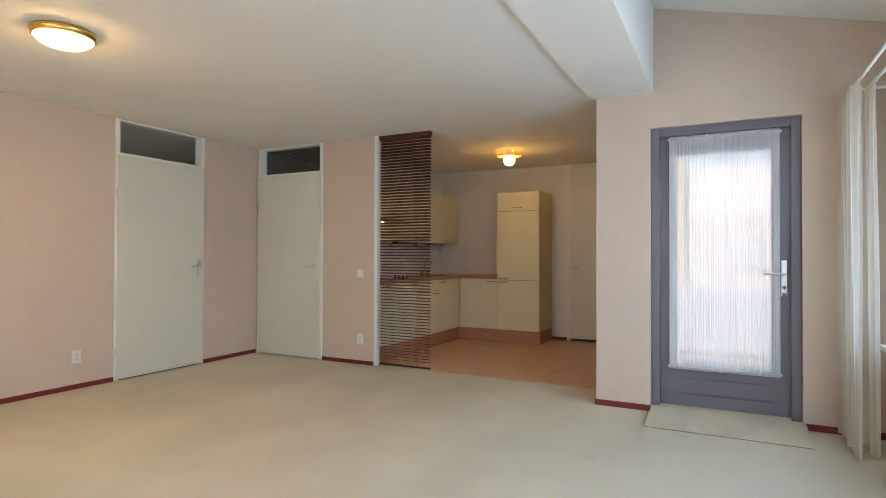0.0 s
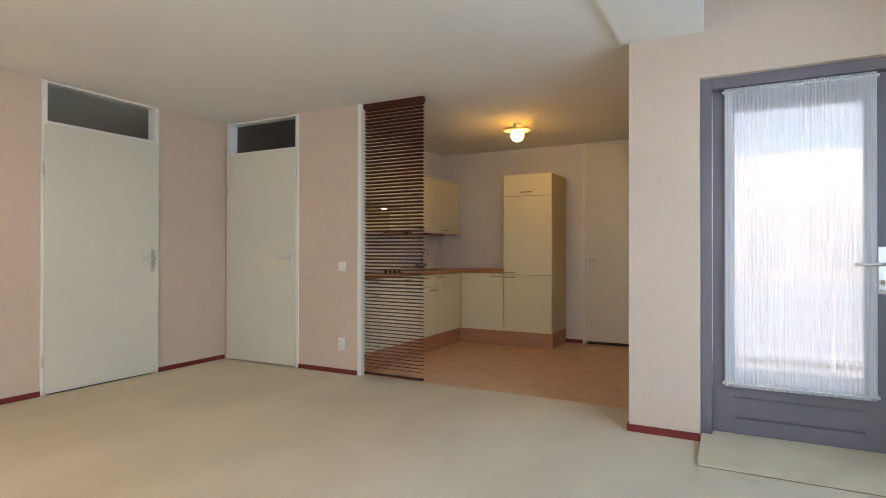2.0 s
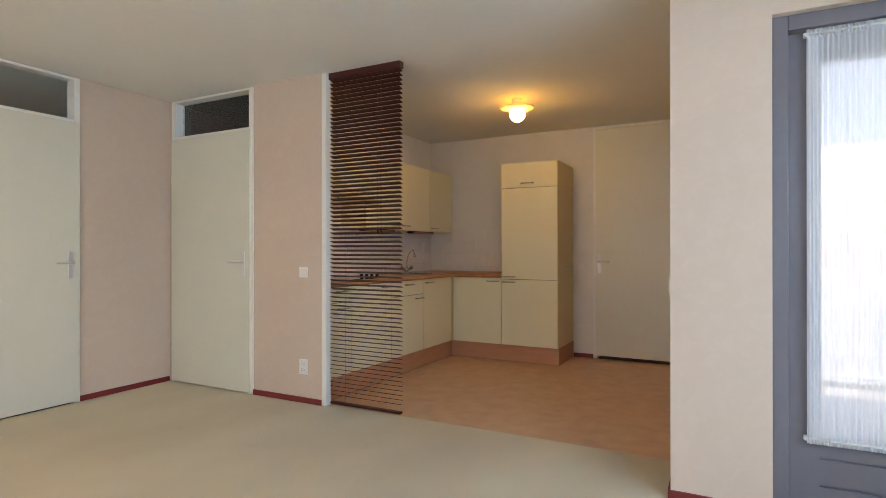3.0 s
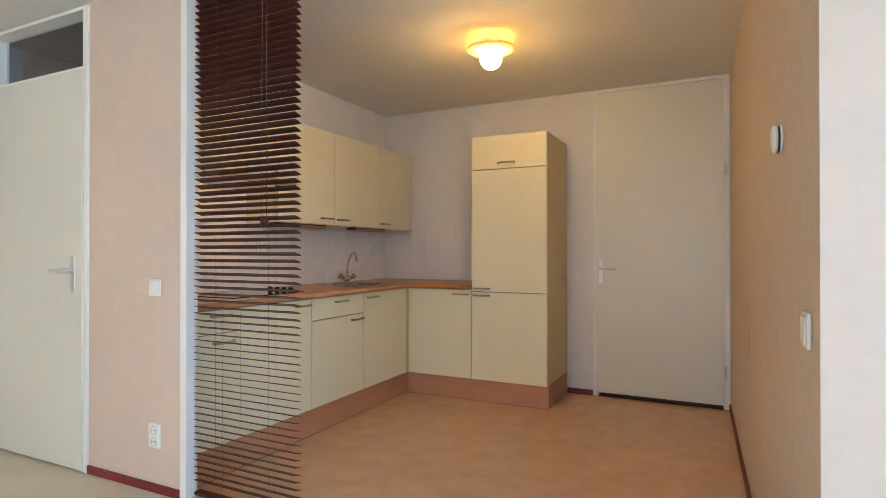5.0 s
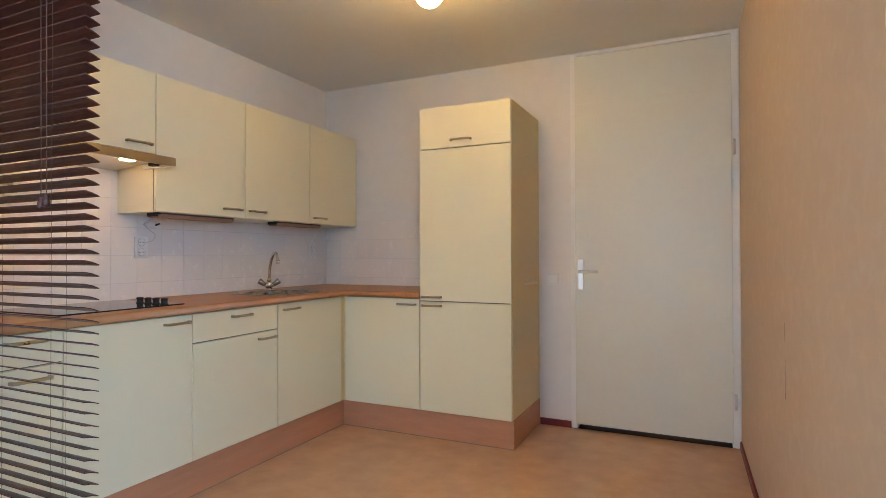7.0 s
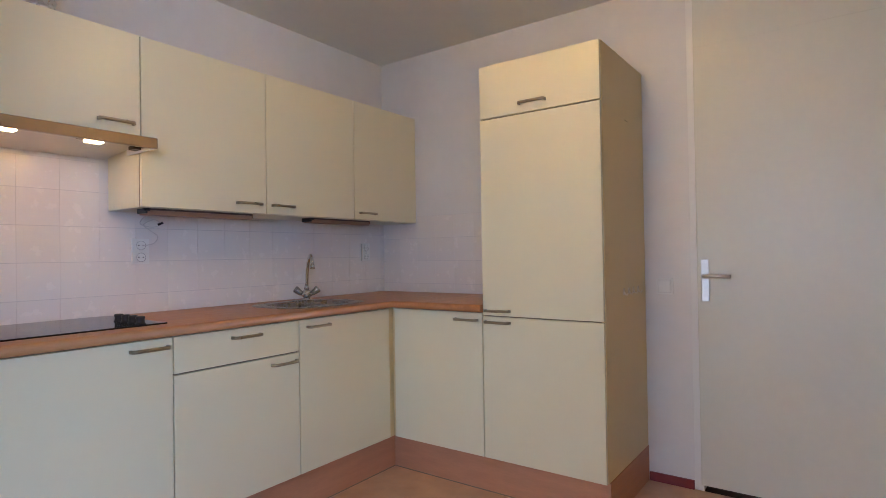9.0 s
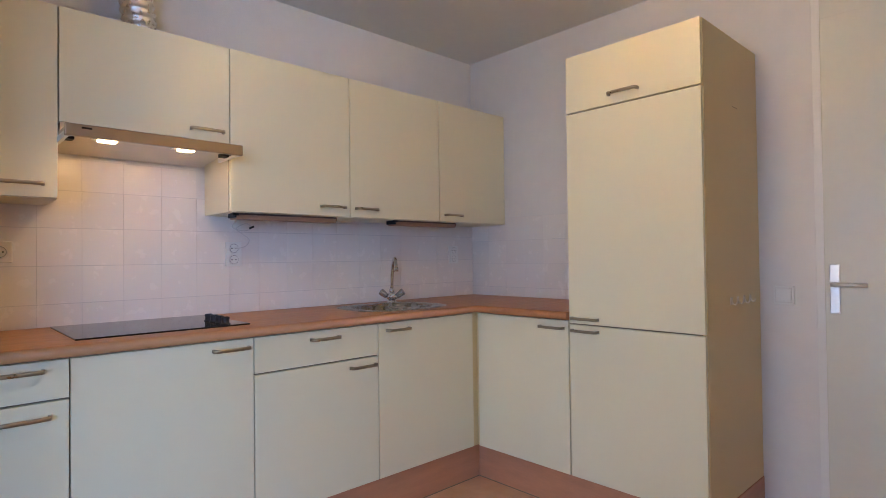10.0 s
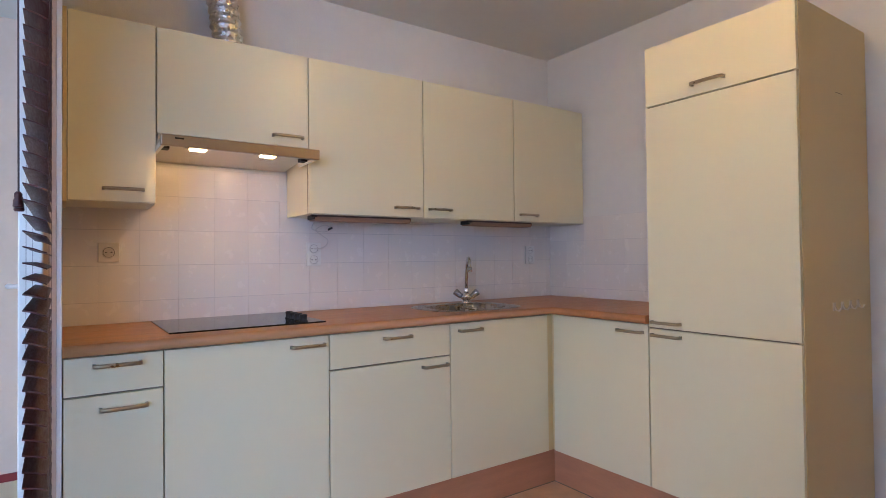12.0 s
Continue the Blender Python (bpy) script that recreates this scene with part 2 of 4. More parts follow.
def prism(foot, z0, z1):
    """An upright prism over a footprint of (x, y) corners; z1 may be one height for each corner."""
    bm = bmesh.new()
    tops = z1 if isinstance(z1, (list, tuple)) else [z1] * len(foot)
    a = [bm.verts.new((x, y, z0)) for x, y in foot]
    b = [bm.verts.new((x, y, t)) for (x, y), t in zip(foot, tops)]
    k = len(foot)
    bm.faces.new(a[::-1])
    bm.faces.new(b)
    for i in range(k):
        bm.faces.new((a[i], a[(i + 1) % k], b[(i + 1) % k], b[i]))
    bmesh.ops.recalc_face_normals(bm, faces=bm.faces[:])
    return bm


def rings(bm, loops, close=True, cap=True):
    """Skin a list of loops of points into a tube or bowl."""
    vs = [[bm.verts.new(p) for p in loop] for loop in loops]
    for a, b in zip(vs, vs[1:]):
        k = len(a)
        for i in range(k if close else k - 1):
            f = bm.faces.new((a[i], a[(i + 1) % k], b[(i + 1) % k], b[i]))
            f.smooth = True
    if cap:
        bm.faces.new(vs[0][::-1])
        bm.faces.new(vs[-1])
    bmesh.ops.recalc_face_normals(bm, faces=bm.faces[:])
    return bm


def tube(points, r, seg=10, bm=None):
    """A round bar along a line of points; r may be one radius for each point."""
    bm = bm or bmesh.new()
    pts = [Vector(p) for p in points]
    rs = r if isinstance(r, (list, tuple)) else [r] * len(pts)
    loops, up = [], None
    for i, p in enumerate(pts):
        d = (pts[min(i + 1, len(pts) - 1)] - pts[max(i - 1, 0)]).normalized()
        if up is None:
            up = d.orthogonal().normalized()
        up = (up - d * up.dot(d)).normalized()
        side = d.cross(up)
        loops.append([p + (up * math.cos(a) + side * math.sin(a)) * rs[i] for a in (2 * math.pi * k / seg for k in range(seg))])
    return rings(bm, loops)


def lathe(profile, centre, seg=40, bm=None, cap=True):
    """Turn (radius, height) pairs about an upright axis through centre."""
    bm = bm or bmesh.new()
    cx, cy, cz = centre
    return rings(bm, [[(cx + r * math.cos(2 * math.pi * k / seg), cy + r * math.sin(2 * math.pi * k / seg), cz + h) for k in range(seg)]
                      for r, h in profile], cap=cap)


def thing(name, place, label, category, group="", kind=""):
    ob = new(name)
    ob.empty_display_size = 0.1
    ob.location = place
    return tagged(ob, label, category, group, kind)


def root_place(ob):
    while ob.parent:
        ob = ob.parent
    return ob.location.copy()


def part(name, bm, material, parent=None, label=""):
    """Links a bmesh, given in the place's metres, as one mesh under a thing or part."""
    me = bpy.data.meshes.new(name)
    if parent is not None:
        bmesh.ops.translate(bm, verts=bm.verts[:], vec=-root_place(parent))
    bm.to_mesh(me)
    bm.free()
    me.materials.append(material)
    ob = new(name, me)
    if parent is not None:
        ob.parent = parent
    if label:
        ob["label"] = label
    return ob


def solid(name, bm, material, label, category, kind="structure", group=""):
    return tagged(part(name, bm, material), label, category, group, kind)


# ---- the large structure ----
H = 2.465          # flat ceiling
XR = 6.05          # side wall with the window
YB = -7.05         # rear wall
YD = -0.455        # face of the wall with the balcony door
KX, KY = 1.105, 2.77   # kitchen's cabinet wall and end wall

solid("floor", boxes([((0, YB, -0.12), (4.16, 0.055, 0)), ((4.16, YB, -0.12), (XR, YD, 0)), ((4.565, YD, -0.12), (5.547, -0.20, 0))]), CARPET, "cream wall-to-wall carpet with faint stains", "floor")
solid("kitchen_floor", boxes([((KX, 0.055, -0.12), (4.16, KY, -0.004))]), LINO, "terracotta marbled linoleum kitchen floor", "floor")
solid("ceiling", boxes([((-2.2, YB - 0.2, H), (4.108, 3.9, H + 0.15)), ((4.108, YD + 0.02, H), (4.4, 3.9, H + 0.15))]), CEILING, "flat white painted ceiling", "ceiling")
solid("ceiling_beam", boxes([((4.108, YB, 2.436), (4.588, YD, H + 0.75))]), CEILING, "white boxed ceiling beam", "beam")
slope = (3.085 - 2.70) / (XR - 4.588)
solid("ceiling_sloped", prism([(4.588, YB), (XR + 0.2, YB), (XR + 0.2, YD + 0.02), (4.588, YD + 0.02)], 3.4,
                              [3.085, 3.085 - slope * (XR + 0.2 - 4.588), 3.085 - slope * (XR + 0.2 - 4.588), 3.085]), CEILING, "white sloping ceiling under the roof", "ceiling")

# wall with the hall door
wall_west = solid("wall_west", boxes([((-0.12, YB, -0.12), (0, -1.757, H)), ((-0.12, -0.77, -0.12), (0, 0, H)),
                                      ((-0.12, -1.757, 2.458), (0, -0.77, H))]), WALL_PINK, "pale pink painted wall", "wall")
# wall with the closet door, up to the kitchen opening
wall_north = solid("wall_north", boxes([((-0.12, 0.0, -0.12), (0.035, 0.1, H)), ((1.02, 0, -0.12), (1.715, 0.085, H)), ((0.035, 0, 2.456), (1.02, 0.1, H))]),
                   WALL_PINK, "pale pink painted wall beside the kitchen opening", "wall")
solid("trim_opening", box((1.715, -0.004, 0), (1.757, 0.054, H - 0.002), 0.004), TRIM_PAINT, "white painted end post of the wall", "trim")
solid("trim_kitchen", boxes([((KX, 0.0855, -0.004), (1.712, 0.0985, H - 0.001))]), WALL_WHITE, "white plaster on the kitchen face of the wall", "wall")
# wall between kitchen and balcony
wall_east = solid("wall_east", prism([(4.158, YD), (4.40, YD), (4.40, 3.0), (4.078, 3.0), (4.078, 2.77)], -0.12, H), WALL_PINK, "pale pink painted kitchen side wall", "wall")
# wall with the balcony door, up to the slope
solid("wall_balcony", boxes([((4.40, YD, -0.12), (4.565, -0.2, 3.2)), ((4.158, YD, H), (4.40, -0.2, 3.2)), ((4.565, YD, 2.162), (5.547, -0.2, 3.2)), ((5.547, YD, -0.12), (XR + 0.2, -0.2, 3.2))]),
                  WALL_PINK, "pale pink painted wall round the balcony door", "wall")
solid("wall_outer_face", box((4.4005, -0.1995, -0.06), (4.42, 2.60, 3.2)), BRICK, "pale rendered outer wall beside the balcony", "wall")
# side wall with its window
solid("wall_side", boxes([((XR, YB, -0.12), (XR + 0.2, -4.15, 3.2)), ((XR, -0.75, -0.12), (XR + 0.2, YD, 3.2)), ((XR, -4.15, -0.12), (XR + 0.2, -0.75, 0.65)), ((XR, -4.15, 2.25), (XR + 0.2, -0.75, 3.2))]),
      WALL_PINK, "pale pink painted window wall", "wall")
solid("wall_rear", boxes([((-0.12, YB - 0.2, -0.12), (1.8, YB, 3.3)), ((4.2, YB - 0.2, -0.12), (XR + 0.2, YB, 3.3)), ((1.8, YB - 0.2, -0.12), (4.2, YB, 0.8)), ((1.8, YB - 0.2, 2.2), (4.2, YB, 3.3))]),
      WALL_PINK, "pale pink painted rear wall with an assumed window", "wall")
# kitchen walls
wall_kitchen = solid("wall_kitchen", boxes([((KX - 0.1, 0.085, -0.12), (KX, KY + 0.1, H))]), WALL_WHITE, "white painted wall behind the cabinets", "wall")
wall_end = solid("wall_kitchen_end", boxes([((KX, KY, -0.12), (3.09, KY + 0.1, H)), ((4.072, KY, -0.12), (4.40, KY + 0.1, H)), ((3.09, KY, 2.458), (4.072, KY + 0.1, H))]),
                 WALL_WHITE, "white painted kitchen end wall", "wall")
# hall and closet behind the doors
solid("wall_hall", boxes([((-2.2, YB, -0.12), (-2.1, -2.2, H)), ((-2.2, -0.7, -0.12), (-2.1, 3.8, H)), ((-2.2, -2.2, -0.12), (-2.1, -0.7, 1.0)), ((-2.2, -2.2, 2.15), (-2.1, -0.7, H)), ((-2.2, 3.8, -0.12), (4.6, 3.9, H)), ((4.5, 2.87, -0.12), (4.6, 3.8, H)), ((-2.2, YB - 0.1, -0.12), (-0.12, YB, H))]),
      HALL_BOUNCE_TINT, "plain hall walls tinted cream to warm the bounced light", "wall")
# Dark colour puts the dim closet's shade into its walls and ceiling.
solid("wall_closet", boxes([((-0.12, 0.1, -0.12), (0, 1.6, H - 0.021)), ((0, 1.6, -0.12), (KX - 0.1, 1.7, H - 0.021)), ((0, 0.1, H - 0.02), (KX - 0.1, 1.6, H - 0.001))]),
      SHADE_AND_MARKS, "closet walls and ceiling coloured dark in place of shade", "wall")
# Dark colour stands in for the shade seen under the kitchen door.
solid("floor_hall", boxes([((-2.1, YB, -0.12), (-0.12, 3.8, -0.006)), ((-0.12, 2.87, -0.12), (4.5, 3.8, -0.006)), ((0, 0.1, -0.12), (KX - 0.1, 1.6, -0.006))]), SHADE_AND_MARKS, "hall floor coloured dark for the shade under the door", "floor")


# old hairline cracks in the plaster of the kitchen side wall
for z0, z1 in ((0.66, 0.79), (0.85, 0.91)):
    part("hairline_crack", box((4.1155, 1.2240, z0), (4.1172, 1.2256, z1)), SHADE_AND_MARKS, wall_east)


# the storey below
solid("wall_lower_storey", boxes([((-2.2, YB - 0.2, -3.2), (XR + 0.2, YD, -0.125)), ((-2.2, YD, -3.2), (4.6, 3.9, -0.125))]), BRICK, "pale rendered walls of the storey below", "wall")


# skirting boards
def skirting(lo, hi):
    ob = part("baseboard", box(lo, hi, 0.002), RED_BOARD)
    return tagged(ob, "low dark red painted skirting board", "skirting board", kind="structure")


skirting((0.0005, YB, 0), (0.012, -1.758, 0.042))
skirting((0.0005, -0.768, 0), (0.012, -0.013, 0.042))
skirting((1.022, -0.012, 0), (1.714, -0.0005, 0.042))
skirting((4.155, YD - 0.012, 0), (4.565, YD - 0.0005, 0.045))
skirting((5.548, YD - 0.012, 0), (XR, YD - 0.0005, 0.045))
skirting((2.88, KY - 0.012, -0.004), (3.088, KY - 0.0005, 0.04))
solid("baseboard", prism([(4.146, YD), (4.157, YD), (4.078, KY), (4.067, KY)], -0.004, 0.042), RED_BOARD, "low dark red painted skirting board", "skirting board")


# ---- flush doors with transom panes ----
def axes_box(flip, u0, u1, d0, d1, z0, z1):
    """A box on a wall: u along the wall, d out of it into the room. flip 'x': wall faces +x; 'y': wall faces -y."""
    if flip == "x":
        return (d0, u0, z0), (d1, u1, z1)
    return (u0, -d1, z0), (u1, -d0, z1)


def lever(parent, flip, base, u, z, way, plate=0.2, material=ALU):
    """A lever handle on a long plate."""
    def w(uu, d, zz):
        return (base + d, uu, zz) if flip == "x" else (uu, base - d, zz)
    lo, hi = axes_box(flip, u - 0.018, u + 0.018, 0.0, 0.007, z - plate * 0.6, z + plate * 0.4)
    off = Vector((base, 0, 0)) if flip == "x" else Vector((0, base, 0))
    h = part("door_handle", box(Vector(lo) + off, Vector(hi) + off, 0.003), material, parent, "satin aluminium lever handle on a long plate")
    pts = [w(u, 0.006, z), w(u, 0.045, z), w(u + way * 0.012, 0.055, z), w(u + way * 0.06, 0.057, z), w(u + way * 0.115, 0.054, z)]
    part("lever", tube(pts, [0.010, 0.010, 0.010, 0.009, 0.009], 10), material, h)
    return h


def flush_door(name, flip, base, u0, u1, leaf0, leaf1, hinge_side, label, solid_top=False, mat=DOOR_PAINT, gap=0.012, lever_z=1.06, inset=0.065):
    place = (base, (u0 + u1) / 2, 0) if flip == "x" else ((u0 + u1) / 2, base, 0)
    d = thing(name, place, label, "door", kind="structure")
    off = Vector((base, 0, 0)) if flip == "x" else Vector((0, base, 0))

    def bx(*a, bevel=0.002):
        lo, hi = axes_box(flip, *a)
        return box(Vector(lo) + off, Vector(hi) + off, bevel)
    zt = 2.456
    part("door_frame", bx(u0, u0 + 0.042, -0.09, 0.012, 0, zt), TRIM_PAINT, d)
    part("door_frame", bx(u1 - 0.042, u1, -0.09, 0.012, 0, zt), TRIM_PAINT, d)
    part("door_frame", bx(u0 + 0.042, u1 - 0.042, -0.09, 0.012, zt - 0.018, zt), TRIM_PAINT, d)
    part("transom_bar", bx(u0 + 0.042, u1 - 0.042, -0.09, 0.006, 2.095, 2.142), TRIM_PAINT, d)
    if solid_top:
        part("transom_panel", bx(u0 + 0.03, u1 - 0.036, -0.06, 0.014, 2.1198, zt - 0.022), mat, d)
    else:
        pane = part("transom_pane", bx(u0 + 0.042, u1 - 0.042, -0.080, -0.074, 2.142, zt - 0.018, bevel=0), GLASS, d, "clear transom glass")
        pane.visible_shadow = False
    leaf = part("door_leaf", bx(leaf0, leaf1, -0.02, 0.026, gap, 2.118, bevel=0.003), mat, d)
    hu, way = (leaf1 - inset, -1) if hinge_side == 0 else (leaf0 + inset, 1)
    lever(leaf, flip, base + (0.026 if flip == "x" else -0.026), hu, lever_z, way)
    for hz in (0.27, 1.765):
        hx = (leaf0 - 0.012) if hinge_side == 0 else (leaf1 + 0.012)
        p = (base + 0.020, hx, hz) if flip == "x" else (hx, base - 0.020, hz)
        part("hinge", tube([(p[0], p[1], hz - 0.045), (p[0], p[1], hz + 0.045)], 0.0075, 8), ALU, d)
    return d


flush_door("door_1", "x", 0.0, -1.757, -0.77, -1.738, -0.782, 0, "cream painted flush hall door with a transom pane, closed")
flush_door("door_2", "y", 0.0, 0.035, 1.02, 0.062, 0.996, 0, "cream painted flush closet door with a transom pane, closed")
flush_door("door_3", "y", KY, 3.09, 4.072, 3.122, 4.036, 1, "cream painted flush kitchen door with a closed panel above", solid_top=True, gap=0.032, lever_z=1.025, inset=0.036)

# ---- balcony door ----
gd = thing("door_4", (5.056, YD, 0), "blue-grey painted glazed balcony door behind a white voile, closed", "door", kind="structure")
F0, F1, FT, LY = 4.565, 5.547, 2.162, -0.365
for lo, hi in (((F0, YD + 0.042, 0), (F0 + 0.062, -0.21, FT)), ((F1 - 0.062, YD + 0.042, 0), (F1, -0.21, FT)), ((F0 + 0.062, YD + 0.042, FT - 0.065), (F1 - 0.062, -0.21, FT)), ((F0 + 0.062, LY + 0.052, 0), (F1 - 0.062, -0.21, 0.035))):
    part("door_frame", box(lo, hi, 0.004), GREY_PAINT, gd)
L0, L1, LT = 4.630, 5.482, 2.092
G0, G1, GZ0, GZ1 = 4.742, 5.372, 0.36, 1.955
leaf = part("door_leaf", boxes([((L0, LY, 0.014), (G0, LY + 0.05, LT)), ((G1, LY, 0.014), (L1, LY + 0.05, LT)), ((G0, LY + 0.012, 0.014), (G1, LY + 0.05, GZ0)), ((G0, LY, GZ1), (G1, LY + 0.05, LT))]), GREY_PAINT, gd)
for z0, z1 in ((0.014, 0.138), (0.150, 0.258), (0.270, GZ0)):
    part("panel_board", box((G0, LY, z0), (G1, LY + 0.0118, z1)), GREY_PAINT, leaf)
for lo, hi in (((G0 - 0.012, LY - 0.010, GZ0), (G0 + 0.006, LY, GZ1)), ((G1 - 0.006, LY - 0.010, GZ0), (G1 + 0.012, LY, GZ1)), ((G0, LY - 0.010, GZ1 - 0.006), (G1, LY, GZ1 + 0.012)), ((G0, LY - 0.010, GZ0 - 0.012), (G1, LY, GZ0 + 0.006))):
    part("glazing_bead", box(lo, hi, 0.003), GREY_PAINT, leaf)
pane = part("glass_pane", box((G0, LY + 0.02, GZ0), (G1, LY + 0.026, GZ1)), GLASS, gd, "clear door glass")
pane.visible_shadow = False
hx = 5.445
plate = part("door_handle", box((hx - 0.019, LY - 0.009, 0.90), (hx + 0.019, LY, 1.155), 0.004), ALU, leaf, "satin aluminium lever handle on a long security plate")
part("lever", tube([(hx, LY - 0.006, 1.06), (hx, LY - 0.05, 1.06), (hx - 0.012, LY - 0.06, 1.06), (hx - 0.06, LY - 0.062, 1.06), (hx - 0.125, LY - 0.058, 1.06)], 0.0095, 10), ALU, plate)
part("lock_cylinder", tube([(hx, LY, 0.965), (hx, LY - 0.02, 0.965)], 0.013, 14), CHROME, plate)
part("key", boxes([((hx - 0.002, LY - 0.05, 0.945), (hx + 0.002, LY - 0.02, 0.975)), ((hx - 0.012, LY - 0.028, 0.90), (hx + 0.012, LY - 0.022, 0.925))]), SMOKE, plate)

# door mat of the same carpet
mat_ = thing("door_mat", (5.066, -0.65, 0), "loose piece of cream carpet sloping up to the balcony door", "mat")
# Dark wedge whose showing edge stands in for the mat's shadow line.
part("shade_wedge", prism([(4.571, -0.8885), (5.563, -0.8885), (5.563, YD), (4.571, YD)], 0.0, [0.005, 0.005, 0.042, 0.042]), MAT_EDGE_SHADE, mat_, "dark wedge whose edge stands in for the mat shadow line")
part("carpet_piece", ramp(add_box(bmesh.new(), (4.573, -0.885, 0.0052), (5.561, YD, 0.013)), 1, YD, 0.0372), MAT_PILE, mat_)
part("threshold_flap", box((F0 + 0.064, YD + 0.0005, 0.0), (F1 - 0.064, LY - 0.003, 0.050), 0.002), MAT_PILE, mat_, "carpet flap turned up over the threshold")


def pleats(bm, x0, x1, z0, z1, y, depth, waves, seed, rows=14, flip=False, sway=1.0):
    """A hanging cloth with uneven folds."""
    rnd = random.Random(seed)
    ph = [rnd.uniform(0, 6.3) for _ in range(6)]
    cols = waves * 8
    grid = []
    for j in range(rows + 1):
        v = j / rows
        z = z0 + (z1 - z0) * v
        row = []
        for i in range(cols + 1):
            u = i / cols
            s = u + 0.012 * math.sin(9 * u + ph[0]) + 0.006 * sway * math.sin(5 * v + 17 * u + ph[1])
            d = depth * (math.sin(2 * math.pi * waves * s + ph[2] + 0.5 * sway * math.sin(3 * v + ph[3])) * (0.7 + 0.3 * math.sin(13 * u + ph[4] + 2 * v)) + 0.35 * math.sin(2 * math.pi * waves * 0.37 * s + ph[5]))
            x = x0 + (x1 - x0) * u
            p = (y + d, x, z) if flip else (x, y + d, z)
            row.append(bm.verts.new(p))
        grid.append(row)
    for a, b in zip(grid, grid[1:]):
        for i in range(cols):
            bm.faces.new((a[i], a[i + 1], b[i + 1], b[i])).smooth = True
    return bm


vc = thing("voile_curtain", (5.056, LY - 0.03, 0.335), "gathered white voile curtain on two rods across the door glass", "curtain")
part("cloth", pleats(bmesh.new(), 4.697, 5.418, 0.352, 2.062, LY - 0.030, 0.0045, 42, 3, sway=0.12), SHEER, vc)
part("header", pleats(bmesh.new(), 4.694, 5.420, 2.052, 2.092, LY - 0.032, 0.008, 52, 5, rows=3), SHEER, vc)
part("header", pleats(bmesh.new(), 4.694, 5.420, 0.328, 0.366, LY - 0.032, 0.008, 52, 6, rows=3), SHEER, vc)
part("hem", pleats(bmesh.new(), 4.694, 4.735, 0.352, 2.06, LY - 0.034, 0.003, 3, 8), SHEER, vc)
part("hem", pleats(bmesh.new(), 5.385, 5.420, 0.352, 2.06, LY - 0.034, 0.003, 3, 9), SHEER, vc)
for z in (2.072, 0.347):
    part("rod", tube([(4.682, LY - 0.03, z), (5.432, LY - 0.03, z)], 0.006, 8), PLASTIC, vc, "white curtain rod")
    for x in (4.690, 5.426):
        part("rod_bracket", box((x - 0.006, LY - 0.036, z - 0.008), (x + 0.006, LY + 0.0, z + 0.008), 0.002), PLASTIC, vc)

# side-window curtain and its rail
dr = thing("curtain", (5.80, -0.75, 0), "long cream voile curtain drawn back beside the window", "curtain")
part("cloth", pleats(bmesh.new(), -1.06, -0.475, 0.02, 2.19, 5.765, 0.030, 6, 11, rows=20, flip=True), DRAPE, dr)
part("cloth", pleats(bmesh.new(), -1.02, -0.52, 0.03, 2.19, 5.85, 0.022, 5, 12, rows=20, flip=True), DRAPE, dr)
cr = thing("curtain_rail", (5.8, -2.5, 2.20), "white double curtain rail on wall brackets", "curtain rail")
for x in (5.765, 5.85):
    part("rail", box((x - 0.008, -5.2, 2.192), (x + 0.008, -0.47, 2.208), 0.003), PLASTIC, cr)
for y in (-0.75, -2.2, -3.6, -5.0):
    part("rail_bracket", boxes([((5.755, y - 0.01, 2.208), (XR, y + 0.01, 2.220)), ((XR - 0.008, y - 0.015, 2.18), (XR, y + 0.015, 2.25))]), PLASTIC, cr)


# windows in the side and rear walls
def window(name, along, lo, hi, z0, z1, at, count):
    w = thing(name, ((at, (lo + hi) / 2, z0) if along == "y" else ((lo + hi) / 2, at, z0)), "grey painted window with clear panes", "window", kind="structure")
    def b(u0, u1, za, zb, d):
        return ((at - d, u0, za), (at + d, u1, zb)) if along == "y" else ((u0, at - d, za), (u1, at + d, zb))
    for a in (b(lo, hi, z0, z0 + 0.06, 0.03), b(lo, hi, z1 - 0.06, z1, 0.03)):
        part("window_frame", box(*a, 0.003), GREY_PAINT, w)
    for i in range(count + 1):
        u = lo + (hi - lo - 0.06) * i / count
        part("window_frame", box(*b(u, u + 0.06, z0 + 0.06, z1 - 0.06, 0.03), 0.003), GREY_PAINT, w)
        if i < count:
            un = lo + (hi - lo - 0.06) * (i + 1) / count
            g = part("pane", box(*b(u + 0.06, un, z0 + 0.06, z1 - 0.06, 0.003)), GLASS, w)
            g.visible_shadow = False
    return w


# Unseen hall window, added to brighten the hall behind the transom.
window("added_hall_window", "y", -2.2, -0.7, 1.0, 2.15, -2.15, 2)
window("window_1", "y", -4.15, -0.75, 0.65, 2.25, XR + 0.16, 3)
# Rear window is out of view, assumed as a daylight source behind.
window("assumed_rear_window", "x", 1.8, 4.2, 0.8, 2.2, YB - 0.16, 2)
solid("window_sill", box((XR - 0.14, -4.2, 0.62), (XR + 0.1, -0.72, 0.648), 0.004), TRIM_PAINT, "white window sill", "window sill")


# ---- kitchen ----
FX = 1.705         # face of the cabinet run along the wall
FY = 2.165         # face of the short run on the end wall
Z0, Z1 = 0.1695, 0.862   # cabinet fronts
WT = 0.902         # worktop's top


